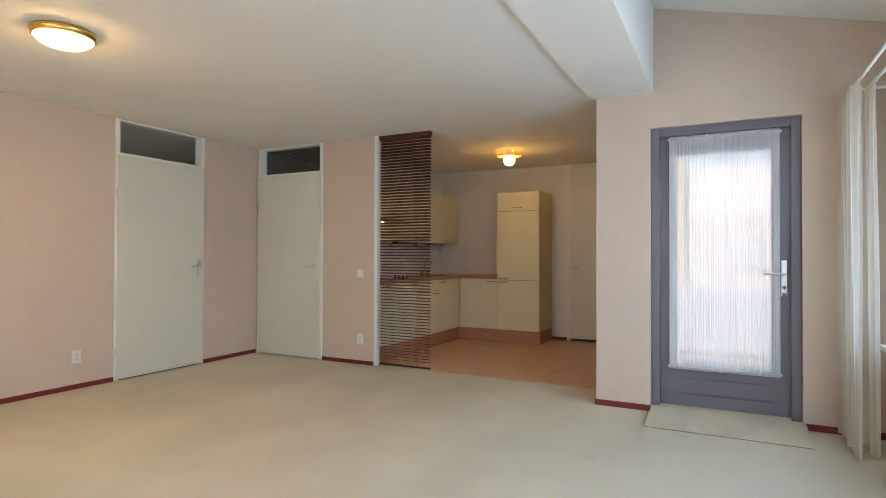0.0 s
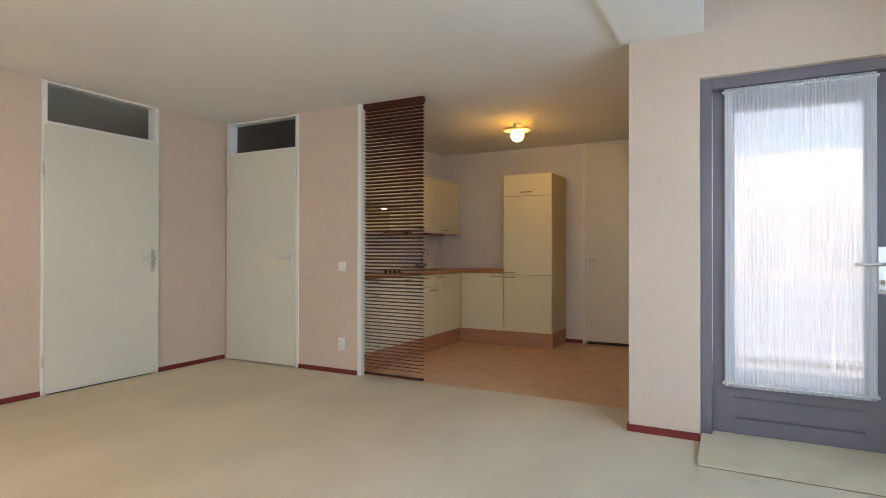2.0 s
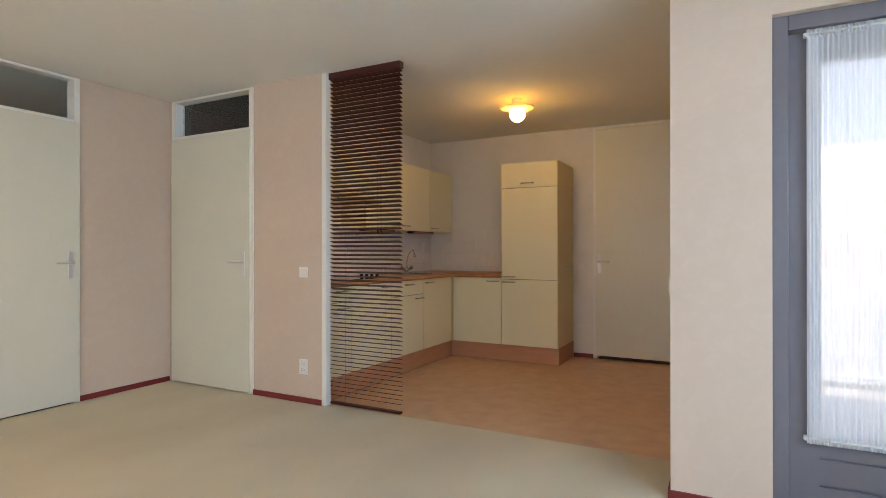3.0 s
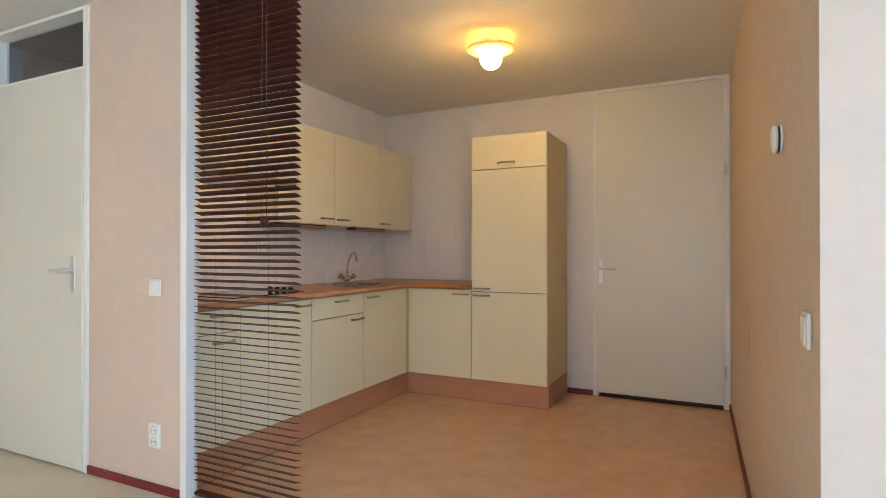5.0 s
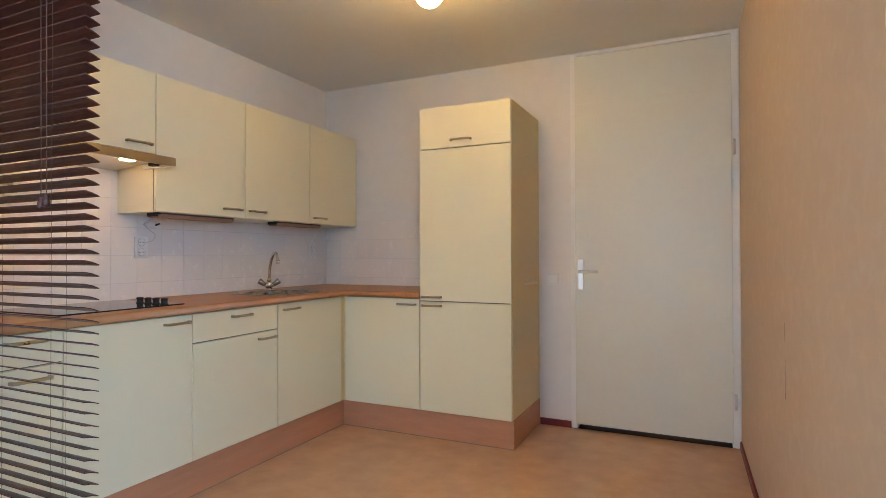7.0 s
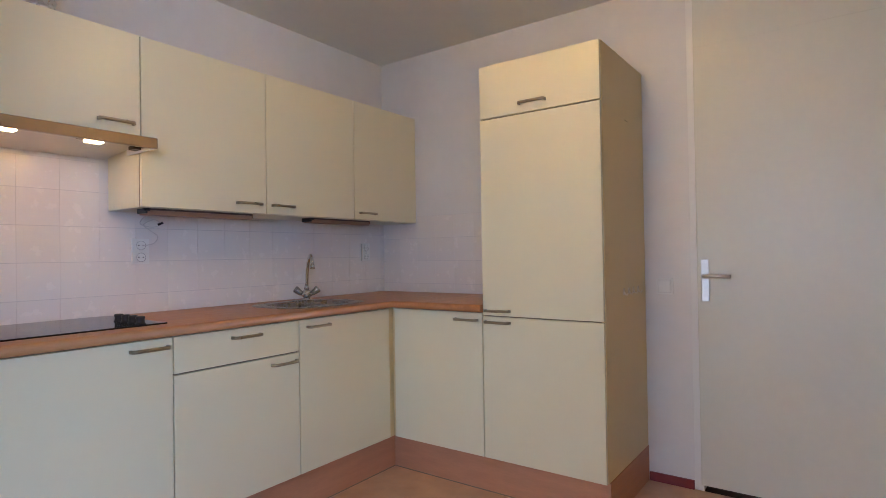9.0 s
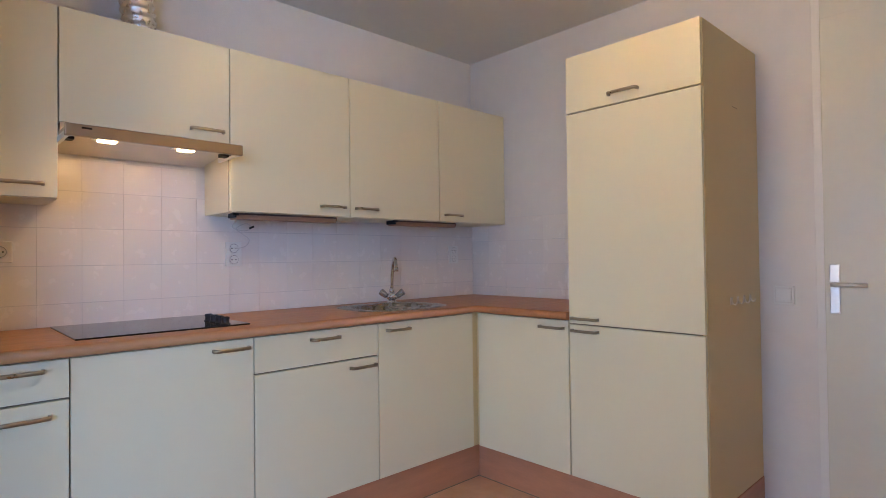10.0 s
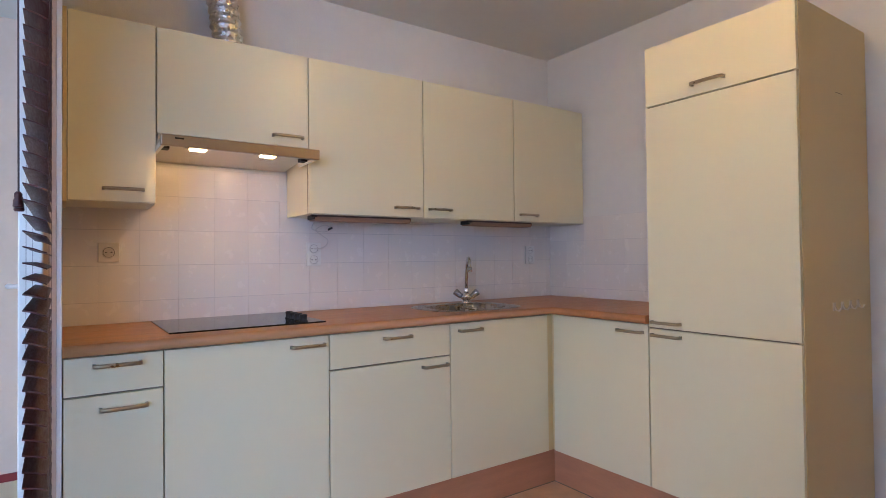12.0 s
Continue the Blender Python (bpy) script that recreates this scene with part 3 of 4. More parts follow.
def bow_handle(parent, centre, along, out, length=0.128):
    """A flat bow handle: bar on two feet."""
    c, a, o = Vector(centre), Vector(along), Vector(out)
    up = Vector((0, 0, 1))
    h = length / 2
    bm = bmesh.new()
    loops = []
    for t, d in ((-h, 0.0), (-h + 0.001, 0.021), (-h + 0.008, 0.027), (-h + 0.020, 0.0262), (0.0, 0.0270), (h - 0.020, 0.0262), (h - 0.008, 0.027), (h - 0.001, 0.021), (h, 0.0)):
        p = c + a * t + o * d
        loops.append((p, d))
    sec = []
    for i, (p, d) in enumerate(loops):
        q0, q1 = loops[max(i - 1, 0)][0], loops[min(i + 1, len(loops) - 1)][0]
        dirn = (q1 - q0).normalized()
        nrm = dirn.cross(up).normalized()
        sec.append([p + up * 0.006 + nrm * 0.004, p + up * 0.006 - nrm * 0.004, p - up * 0.006 - nrm * 0.004, p - up * 0.006 + nrm * 0.004])
    rings(bm, sec)
    return part("handle", bm, BRONZE, parent, "satin nickel bow handle")


def front(parent, name, run, u0, u1, z0, z1, handle_u, handle_z, face):
    """A cabinet front 18 mm thick with a bow handle. run 'x': faces +x, u is y; run 'y': faces -y, u is x."""
    g = 0.0021
    if run == "x":
        bm = box((face - 0.018, u0 + g, z0 + g), (face, u1 - g, z1 - g), 0.0015)
        f = part(name, bm, CREAM, parent)
        bow_handle(f, (face, handle_u, handle_z), (0, 1, 0), (1, 0, 0))
    else:
        bm = box((u0 + g, face, z0 + g), (u1 - g, face + 0.018, z1 - g), 0.0015)
        f = part(name, bm, CREAM, parent)
        bow_handle(f, (handle_u, face, handle_z), (1, 0, 0), (0, -1, 0))
    return f


def base_unit(label, y0, y1, drawer=None, drawer_handle=None, door_handle=None):
    c = thing("base_cabinet", (KX + 0.3, (y0 + y1) / 2, 0.15), label, "kitchen cabinet", "base cabinets")
    part("body", boxes([((KX + 0.005, y0 + 0.0005, 0.169), (FX - 0.021, y1 - 0.0005, Z1 + 0.002))]), CREAM_SIDE, c)
    # Dark sheet behind the fronts: the gaps' shade put in as colour.
    part("gap_shade", box((FX - 0.0205, y0 + 0.001, Z0), (FX - 0.0185, y1 - 0.001, Z1)), SHADE_AND_LINES, c)
    top_z = Z1
    if drawer:
        front(c, "drawer_front", "x", y0, y1, drawer, Z1, drawer_handle[0], drawer_handle[1], FX)
        top_z = drawer - 0.002
    front(c, "door", "x", y0, y1, Z0, top_z, door_handle[0], door_handle[1], FX)
    return c


base_unit("narrow cream base cabinet with a drawer over a door", 0.100, 0.376, 0.742, (0.245, 0.832), (0.262, 0.695))
base_unit("wide cream base cabinet with one full door under the hob", 0.376, 0.955, door_handle=(0.868, 0.828))
base_unit("cream sink cabinet with a shallow drawer over a door", 0.955, 1.530, 0.722, (1.258, 0.826), (1.445, 0.685))
base_unit("cream base cabinet with one door beside the corner", 1.530, 2.138, door_handle=(1.640, 0.826))
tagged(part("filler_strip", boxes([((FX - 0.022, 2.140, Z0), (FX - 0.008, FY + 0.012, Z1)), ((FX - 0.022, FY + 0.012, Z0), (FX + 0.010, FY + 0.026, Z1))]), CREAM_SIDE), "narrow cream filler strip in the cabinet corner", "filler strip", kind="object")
cc = thing("base_cabinet", (2.0, 2.45, 0.15), "cream corner base cabinet with one door beside the fridge tower", "kitchen cabinet", "base cabinets")
part("body", boxes([((FX + 0.012, FY + 0.028, 0.169), (2.275, KY - 0.005, Z1 + 0.002))]), CREAM_SIDE, cc)
part("gap_shade", box((FX + 0.014, FY + 0.0185, Z0), (2.274, FY + 0.0198, Z1)), SHADE_AND_LINES, cc)
front(cc, "door", "y", FX + 0.012, 2.275, Z0, Z1, 2.185, 0.826, FY)

TX0, TX1, TYF, TT = 2.277, 2.874, 2.165, 2.045
tc = thing("tall_cabinet", (2.575, 2.46, 0.15), "tall cream fridge cabinet with three fronts", "kitchen cabinet")
part("body", boxes([((TX0, TYF + 0.020, 0.169), (TX1 - 0.018, KY - 0.004, TT))]), CREAM_SIDE, tc)
part("gap_shade", box((TX0, TYF + 0.0185, Z0), (TX1 - 0.0185, TYF + 0.0198, TT - 0.002)), SHADE_AND_LINES, tc)
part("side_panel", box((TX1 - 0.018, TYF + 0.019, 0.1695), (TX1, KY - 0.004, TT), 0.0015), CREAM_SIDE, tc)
front(tc, "door", "y", TX0, TX1, Z0, 0.848, 2.362, 0.822, TYF)
front(tc, "door", "y", TX0, TX1, 0.850, 1.787, 2.362, 0.876, TYF)
front(tc, "door", "y", TX0, TX1, 1.789, TT, 2.560, 1.832, TYF)

part("scratch", box((TX1 - 0.0002, 2.475, 1.757), (TX1 + 0.0004, 2.530, 1.7595)), SHADE_AND_LINES, tc, "short dark scratch on the side panel")

# plinths
pl = thing("plinth", (FX - 0.036, 1.1, -0.004), "beech laminate plinth under the cabinet run", "plinth")
part("board", box((FX - 0.045, 0.100, -0.004), (FX - 0.027, FY + 0.073, 0.168), 0.001), BEECH_PLINTH, pl)
# Thin dark strip along the foot of the board.
part("foot_strip", box((FX - 0.0268, 0.100, -0.004), (FX - 0.0235, FY + 0.032, 0.000)), SHADE_AND_LINES, pl, "thin dark strip at the foot of the plinth")
pl = thing("plinth", (2.3, FY + 0.045, -0.004), "beech laminate plinth under the fridge tower", "plinth")
part("board", box((FX - 0.0265, FY + 0.036, -0.004), (TX1 + 0.002, FY + 0.054, 0.168), 0.001), BEECH_PLINTH, pl)
part("end_board", box((TX1 - 0.016, FY + 0.0545, -0.004), (TX1 + 0.002, KY - 0.002, 0.168), 0.001), BEECH_PLINTH, pl)
part("foot_strip", box((FX - 0.0232, FY + 0.0325, -0.004), (TX1 + 0.002, FY + 0.0358, 0.000)), SHADE_AND_LINES, pl, "thin dark strip at the foot of the plinth")

# worktop, in an L, with a hole for the sink
SX, SY = 1.445, 1.815   # sink's middle
wb = 0.866
WF = FX + 0.022
wt = thing("worktop", (KX + 0.3, 1.2, wb), "L-shaped beech laminate worktop with a rounded edge", "worktop")


def cell_slab(xs, ys, empty, z0, z1):
    """A slab over a grid of cells, with some cells left out."""
    bm = bmesh.new()
    lo = {(i, j): bm.verts.new((x, y, z0)) for i, x in enumerate(xs) for j, y in enumerate(ys)}
    hi = {(i, j): bm.verts.new((x, y, z1)) for i, x in enumerate(xs) for j, y in enumerate(ys)}
    full = {(i, j) for i in range(len(xs) - 1) for j in range(len(ys) - 1)} - set(empty)
    for i, j in full:
        ring = [(i, j), (i + 1, j), (i + 1, j + 1), (i, j + 1)]
        bm.faces.new([hi[k] for k in ring])
        bm.faces.new([lo[k] for k in ring[::-1]])
        for (a, b), near in zip(zip(ring, ring[1:] + ring[:1]), ((i, j - 1), (i + 1, j), (i, j + 1), (i - 1, j))):
            if near not in full:
                bm.faces.new((lo[a], lo[b], hi[b], hi[a]))
    for v in [v for v in bm.verts if not v.link_faces]:
        bm.verts.remove(v)
    return bm


part("slab", cell_slab((KX, SX - 0.164, SX + 0.164, WF - 0.014, TX0 - 0.002), (0.0995, SY - 0.196, SY + 0.196, FY - 0.008, KY), ((1, 1), (3, 0), (3, 1), (3, 2)), wb, WT), BEECH, wt)


def nosing(points):
    """A rounded worktop edge along two or more points; out is to the right of the line."""
    bm = bmesh.new()
    prof = [(-0.0, 0.0), (0.008, 0.0), (0.014, 0.006), (0.014, 0.022), (0.010, 0.032), (0.0, 0.036)]
    loops = []
    for (x, y, ox, oy) in points:
        loops.append([(x + ox * a, y + oy * a, wb + b) for a, b in prof])
    return rings(bm, loops)


part("edge", nosing([(WF - 0.014, 0.0995, 1, 0), (WF - 0.014, FY - 0.008, 1, -1), (TX0 - 0.002, FY - 0.008, 0, -1)]), BEECH, wt)

# inset sink
sk = thing("sink", (SX, SY, WT), "small inset stainless steel sink with a rounded bowl", "sink")


def oval(ax, ay, z, n=3.4, seg=48, cx=SX, cy=SY):
    out = []
    for k in range(seg):
        t = 2 * math.pi * k / seg
        c, s = math.cos(t), math.sin(t)
        out.append((cx + ax * math.copysign(abs(c) ** (2 / n), c), cy + ay * math.copysign(abs(s) ** (2 / n), s), z))
    return out


part("bowl", rings(bmesh.new(), [oval(0.224, 0.272, WT + 0.0005, 3.0), oval(0.222, 0.270, WT + 0.003, 3.0), oval(0.192, 0.228, WT + 0.003, 3.1), oval(0.166, 0.198, WT + 0.0008, 3.4), oval(0.160, 0.191, WT - 0.008, 3.4),
                                 oval(0.152, 0.183, WT - 0.11, 3.4), oval(0.130, 0.158, WT - 0.138, 3.2), oval(0.03, 0.03, WT - 0.146, 2)], cap=False), SINK_STEEL, sk)
part("divider", box((SX - 0.157, SY + 0.065, WT - 0.12), (SX + 0.157, SY + 0.090, WT - 0.006), 0.010, 3), SINK_STEEL, sk)
part("drain", lathe([(0.03, -0.147), (0.028, -0.143), (0.004, -0.144)], (SX, SY - 0.06, WT), 20), CHROME, sk)

# mixer tap
TPX, TPY = 1.242, 1.969
tp = thing("mixer_tap", (TPX, TPY, WT), "chrome two-handle mixer tap with a swan neck", "tap")
part("base", lathe([(0.030, 0.0), (0.030, 0.006), (0.021, 0.010), (0.021, 0.016)], (TPX, TPY, WT), 24), CHROME, tp)
part("body", lathe([(0.019, 0.0163), (0.030, 0.026), (0.032, 0.038), (0.022, 0.054), (0.013, 0.060)], (TPX, TPY, WT), 6), CHROME, tp, "faceted chrome mixer body")
part("spout_nut", lathe([(0.0135, 0.0605), (0.0145, 0.064), (0.0145, 0.078), (0.0105, 0.082)], (TPX, TPY, WT), 12), CHROME, tp)
neck = [(0.0, 0.075), (0.001, 0.10), (0.008, 0.135), (0.024, 0.172), (0.050, 0.208), (0.084, 0.236), (0.116, 0.249), (0.140, 0.247), (0.160, 0.234), (0.172, 0.214), (0.178, 0.196)]
part("spout", tube([(TPX + 0.862 * u, TPY - 0.506 * u, WT + h) for u, h in neck], [0.0098] * 9 + [0.0095, 0.0100], 14), CHROME, tp)
part("aerator", tube([(TPX + 0.862 * u, TPY - 0.506 * u, WT + h) for u, h in ((0.1778, 0.200), (0.182, 0.178))], 0.0122, 14), CHROME, tp)
for s in (-1, 1):
    def along(d, h):
        return (TPX + s * 0.75 * d, TPY + s * 0.66 * d, WT + h)
    h = part("tap_handle", tube([along(0.016, 0.028), along(0.032, 0.040)], 0.011, 12), CHROME, tp)
    part("knob", tube([along(0.028, 0.036), along(0.034, 0.0405), along(0.062, 0.062), along(0.066, 0.065)], [0.012, 0.015, 0.0205, 0.017], 6), SMOKE, h, "smoky acrylic tap knob")

# ceramic hob
HY0, HY1, HX0, HX1 = 0.402, 0.975, 1.150, 1.630
hb = thing("hob", ((HX0 + HX1) / 2, (HY0 + HY1) / 2, WT), "black ceramic hob with four control knobs", "hob")
part("glass_top", box((HX0, HY0, WT), (HX1, HY1, WT + 0.006), 0.002), BLACK_GLASS, hb)
for i in range(4):
    kx = 1.425 + i * 0.056
    part("knob", lathe([(0.018, 0.0062), (0.018, 0.009), (0.0145, 0.011), (0.014, 0.024), (0.016, 0.027), (0.0155, 0.033), (0.009, 0.035)], (kx, 0.893, WT), 20), BLACK, hb)

# wall cabinets
UX, UB, UT = 1.405, 1.356, 2.048


def wall_unit(label, y0, y1, z0, handle_u, handle_z):
    c = thing("wall_cabinet", (KX + 0.15, (y0 + y1) / 2, z0), label, "kitchen cabinet", "wall cabinets")
    part("body", boxes([((KX + 0.009, y0 + 0.0005, z0), (UX - 0.021, y1 - 0.0005, UT))]), CREAM, c)
    part("gap_shade", box((UX - 0.0205, y0 + 0.001, z0 + 0.002), (UX - 0.0185, y1 - 0.001, UT - 0.002)), SHADE_AND_LINES, c)
    front(c, "door", "x", y0, y1, z0, UT, handle_u, handle_z, UX)
    return c


wall_unit("narrow cream wall cabinet with one door", 0.112, 0.392, 1.372, 0.284, 1.419)
wall_unit("cream wall cabinet above the extractor hood", 0.392, 0.991, 1.640, 0.897, 1.683)
wall_unit("cream wall cabinet with one door beside the hood", 0.991, 1.588, UB, 1.488, 1.402)
wall_unit("cream wall cabinet with one door above the sink", 1.588, 2.190, UB, 1.684, 1.401)
wall_unit("cream wall cabinet with one door in the corner", 2.190, KY - 0.009, UB, 2.297, 1.396)
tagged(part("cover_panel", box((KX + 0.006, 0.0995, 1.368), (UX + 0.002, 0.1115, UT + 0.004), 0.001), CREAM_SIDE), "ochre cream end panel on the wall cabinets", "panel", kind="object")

# extractor hood
hd = thing("extractor_hood", (1.33, 0.69, 1.56), "slim brushed steel extractor hood with two lit spots", "extractor hood")
part("body", boxes([((KX + 0.01, 0.396, 1.6035), (UX + 0.010, 0.982, 1.638))]), HOOD_PLATE, hd)
part("sloped_plate", ramp(add_box(bmesh.new(), (KX + 0.01, 0.398, 1.576), (UX + 0.008, 0.980, 1.577)), 0, UX + 0.008, 0.026), HOOD_PLATE, hd, "polished sloping plate under the hood")
part("visor", box((UX + 0.012, 0.388, 1.588), (1.545, 0.974, 1.602), 0.003), HOOD_PLATE, hd)
part("visor_edge", box((1.546, 0.386, 1.567), (1.566, 0.978, 1.608), 0.003), STEEL, hd)
part("visor_slot", box((1.528, 0.410, 1.5835), (1.545, 0.930, 1.5876), 0.001), DARK_GAP, hd)
part("badge", box((1.5663, 0.432, 1.5925), (1.5675, 0.462, 1.5985), 0.0004), BLACK, hd)
for y in (0.525, 0.790):
    s = part("lamp_housing", box((1.440, y - 0.046, 1.584), (1.512, y + 0.046, 1.5878), 0.0015), SMOKE, hd)
    part("lens", box((1.458, y - 0.028, 1.573), (1.492, y + 0.028, 1.5838), 0.003), HALOGEN, s, "lit halogen spot")
for y, w in ((0.388, 1), (0.974, -1)):
    part("visor_rail", box((UX - 0.06, min(y, y + w * 0.012), 1.566), (1.545, max(y, y + w * 0.012), 1.5873), 0.002), PLASTIC, hd, "white sliding rail of the visor")
    # Right block is a catch; the left one puts a gap's shade in black.
    part("catch_and_gap_shade", boxes([((1.425, min(y + w * 0.013, y + w * 0.040), 1.573), (1.470, max(y + w * 0.013, y + w * 0.040), 1.5874)), ((1.480, min(y + w * 0.013, y + w * 0.026), 1.577), (1.515, max(y + w * 0.013, y + w * 0.026), 1.5874))]), BLACK, hd, "black block on the visor rail, a catch right, gap shade left")

# foil duct above it
dc = bmesh.new()
loops = []
for j in range(49):
    v = j / 48
    r = 0.062 + 0.0045 * math.sin(2 * math.pi * 12 * v)
    cx, cy, cz = KX + 0.135 - 0.02 * v, 0.70 - 0.05 * v, UT + 0.001 + (H - UT - 0.002) * v
    loops.append([(cx + (r + 0.002 * math.sin(7 * k + 3 * j)) * math.cos(2 * math.pi * k / 28), cy + (r + 0.002 * math.cos(5 * k + 2 * j)) * math.sin(2 * math.pi * k / 28), cz) for k in range(28)])
tagged(part("duct_hose", rings(dc, loops), FOIL), "crinkled aluminium foil duct above the hood", "duct", kind="object")


# light fittings under the wall cabinets
def strip_light(y0, y1, label):
    c = thing("strip_light", (1.33, (y0 + y1) / 2, UB - 0.03), label, "strip light", "under-cabinet lights")
    part("housing", box((1.300, y0, UB - 0.027), (1.368, y1, UB - 0.008), 0.002), FITTING, c)
    part("lip", box((1.298, y0 + 0.001, UB - 0.0076), (1.372, y1 - 0.001, UB - 0.0005), 0.001), SHADE_AND_MARKS, c, "dark upper lip")
    part("diffuser", box((1.250, y0 + 0.02, UB - 0.017), (1.297, y1 - 0.02, UB - 0.001), 0.005), CREAM_PLASTIC, c)
    part("end_cap", boxes([((1.296, y0 - 0.007, UB - 0.021), (1.371, y0 - 0.0005, UB - 0.0008)), ((1.372, y0 - 0.020, UB - 0.012), (1.380, y0 + 0.006, UB - 0.0008))]), BLACK, c)
    part("end_cap", box((1.296, y1 + 0.0005, UB - 0.020), (1.370, y1 + 0.004, UB - 0.0008), 0.001), FITTING, c)


strip_light(1.032, 1.530, "brown under-cabinet strip light, unlit")
strip_light(1.902, 2.352, "brown under-cabinet strip light above the sink, unlit")


# ---- sockets and switches ----
def socket(wall, u, z, at, label, gangs=1, material=PLASTIC):
    """Socket outlet. wall 'x' faces +x, '-x' faces -x, 'y' faces -y."""
    def w(a, d, zz):
        return (at + d, a, zz) if wall == "x" else (a, at - d, zz)
    hh = 0.040 if gangs == 1 else 0.057
    s = thing("socket", w(u, 0, z), label, "socket", "wall sockets")
    lo, hi = w(u - 0.038, 0.0, z - hh), w(u + 0.038, 0.012, z + hh)
    part("plate", box([min(a, b) for a, b in zip(lo, hi)], [max(a, b) for a, b in zip(lo, hi)], 0.003), material, s)
    for k in range(gangs):
        zc = z if gangs == 1 else z + (0.027 if k else -0.027)
        ring = [[w(u + r * math.cos(t), d, zc + r * math.sin(t)) for t in (2 * math.pi * i / 24 for i in range(24))] for r, d in ((0.024, 0.0125), (0.0208, 0.0145), (0.020, 0.0128), (0.0195, 0.0123))]
        part("insert", rings(bmesh.new(), ring), material, s)
        # Thin dark ring: shade of the socket recess put in as colour.
        dark = [[w(u + r * math.cos(t), d, zc + r * math.sin(t)) for t in (2 * math.pi * i / 24 for i in range(24))] for r, d in ((0.0204, 0.0147), (0.0198, 0.0149), (0.0192, 0.0147))]
        part("rim", rings(bmesh.new(), dark, cap=False), DARK_GAP, s)
        for q in (-0.0095, 0.0095):
            part("hole", tube([w(u + q, 0.0125, zc), w(u + q, 0.0138, zc)], 0.0032, 8), DARK_GAP, s)
    return s


def switch(wall, u, z, at, label, material=PLASTIC, tall=0.040):
    def w(a, d, zz):
        return {"x": (at + d, a, zz), "-x": (at - d, a, zz), "y": (a, at - d, zz)}[wall]
    s = thing("light_switch", w(u, 0, z), label, "light switch", "light switches")
    for name, a, b, c0, c1 in (("plate", 0.040, tall, 0.0, 0.009), ("seam", 0.0315, tall - 0.0085, 0.0091, 0.0096), ("rocker", 0.030, tall - 0.010, 0.0092, 0.013)):
        lo, hi = w(u - a, c0, z - b), w(u + a, c1, z + b)
        part(name, box([min(p, q) for p, q in zip(lo, hi)], [max(p, q) for p, q in zip(lo, hi)], 0.003 if name != "seam" else 0.0), GROUT if name == "seam" else material, s)
    return s


socket("x", -2.09, 0.285, 0.0, "white double wall socket above the skirting", 2)
socket("y", 1.544, 0.272, 0.0, "white double wall socket beside the opening", 2)
switch("y", 1.542, 0.985, 0.0, "white light switch on the pink wall")
switch("y", 2.968, 0.972, KY, "white light switch beside the kitchen door", PLASTIC)
switch("-x", -0.335, 0.985, 4.1545, "white light switch on the kitchen side wall")
TZ = KX + 0.008
socket("x", 0.254, 1.192, TZ, "aged cream wall socket over the worktop", 1, CREAM_PLASTIC)
socket("x", 1.121, 1.181, TZ, "white double wall socket with a plugged cable", 2)
socket("x", 2.572, 1.171, TZ, "white double wall socket in the tiled corner", 2)

# loose cable from the strip light to the socket
cb = [(1.31, 1.06, 1.332), (1.24, 1.07, 1.315), (1.17, 1.10, 1.300), (1.15, 1.16, 1.290), (1.145, 1.20, 1.305), (1.15, 1.17, 1.325), (1.155, 1.12, 1.300), (1.150, 1.15, 1.275), (1.148, 1.185, 1.25), (1.150, 1.17, 1.22), (1.145, 1.135, 1.208), (1.130, 1.120, 1.210)]
smooth = []
for i in range(len(cb) - 1):
    p0, p1, p2, p3 = (Vector(cb[max(0, min(len(cb) - 1, i + k))]) for k in (-1, 0, 1, 2))
    for s in range(6):
        t = s / 6
        smooth.append(0.5 * ((2 * p1) + (p2 - p0) * t + (2 * p0 - 5 * p1 + 4 * p2 - p3) * t * t + (3 * p1 - p0 - 3 * p2 + p3) * t ** 3))
tagged(part("cable", tube(smooth, 0.0020, 6), CABLE), "thin white looped cable to the socket", "cable", kind="object")
tagged(part("cable_tie", tube([(1.15, 1.185, 1.302), (1.16, 1.205, 1.312)], 0.005, 6), BLACK), "black tie round the looped cable", "cable tie", kind="object")
tagged(part("cable", tube([(1.20, 1.56, 1.345), (1.17, 1.62, 1.338), (1.17, 1.70, 1.342), (1.2, 1.78, 1.34)], 0.0020, 6), CABLE), "thin white cable under the wall cabinets", "cable", kind="object")

# hooks on the side of the tall cabinet
for i in range(4):
    y = 2.42 + i * 0.072
    hk = thing("coat_hook", (TX1, y, 0.96), "small clear adhesive hook on the cabinet side", "hook", "adhesive hooks")
    part("pad", box((TX1, y - 0.011, 0.948), (TX1 + 0.003, y + 0.011, 0.978), 0.001), HOOK, hk)
    part("hook", tube([(TX1 + 0.003, y, 0.965), (TX1 + 0.010, y, 0.950), (TX1 + 0.018, y, 0.948), (TX1 + 0.022, y, 0.960)], 0.003, 6), HOOK, hk)

# smoke alarm on the side wall
SA = 4.1408
sa = thing("smoke_alarm", (SA, 0.085, 1.486), "round white smoke alarm on the wall", "smoke alarm")


def disc_x(prof, y, z, seg=28):
    return rings(bmesh.new(), [[(SA + 0.004 - d, y + r * math.cos(2 * math.pi * k / seg), z + r * math.sin(2 * math.pi * k / seg)) for k in range(seg)] for r, d in prof])


part("base", disc_x([(0.040, 0.0), (0.041, 0.005), (0.039, 0.007)], 0.085, 1.486), PLASTIC, sa)
part("vent_ring", disc_x([(0.0385, 0.0072), (0.0385, 0.0123)], 0.085, 1.486), DARK_GAP, sa)
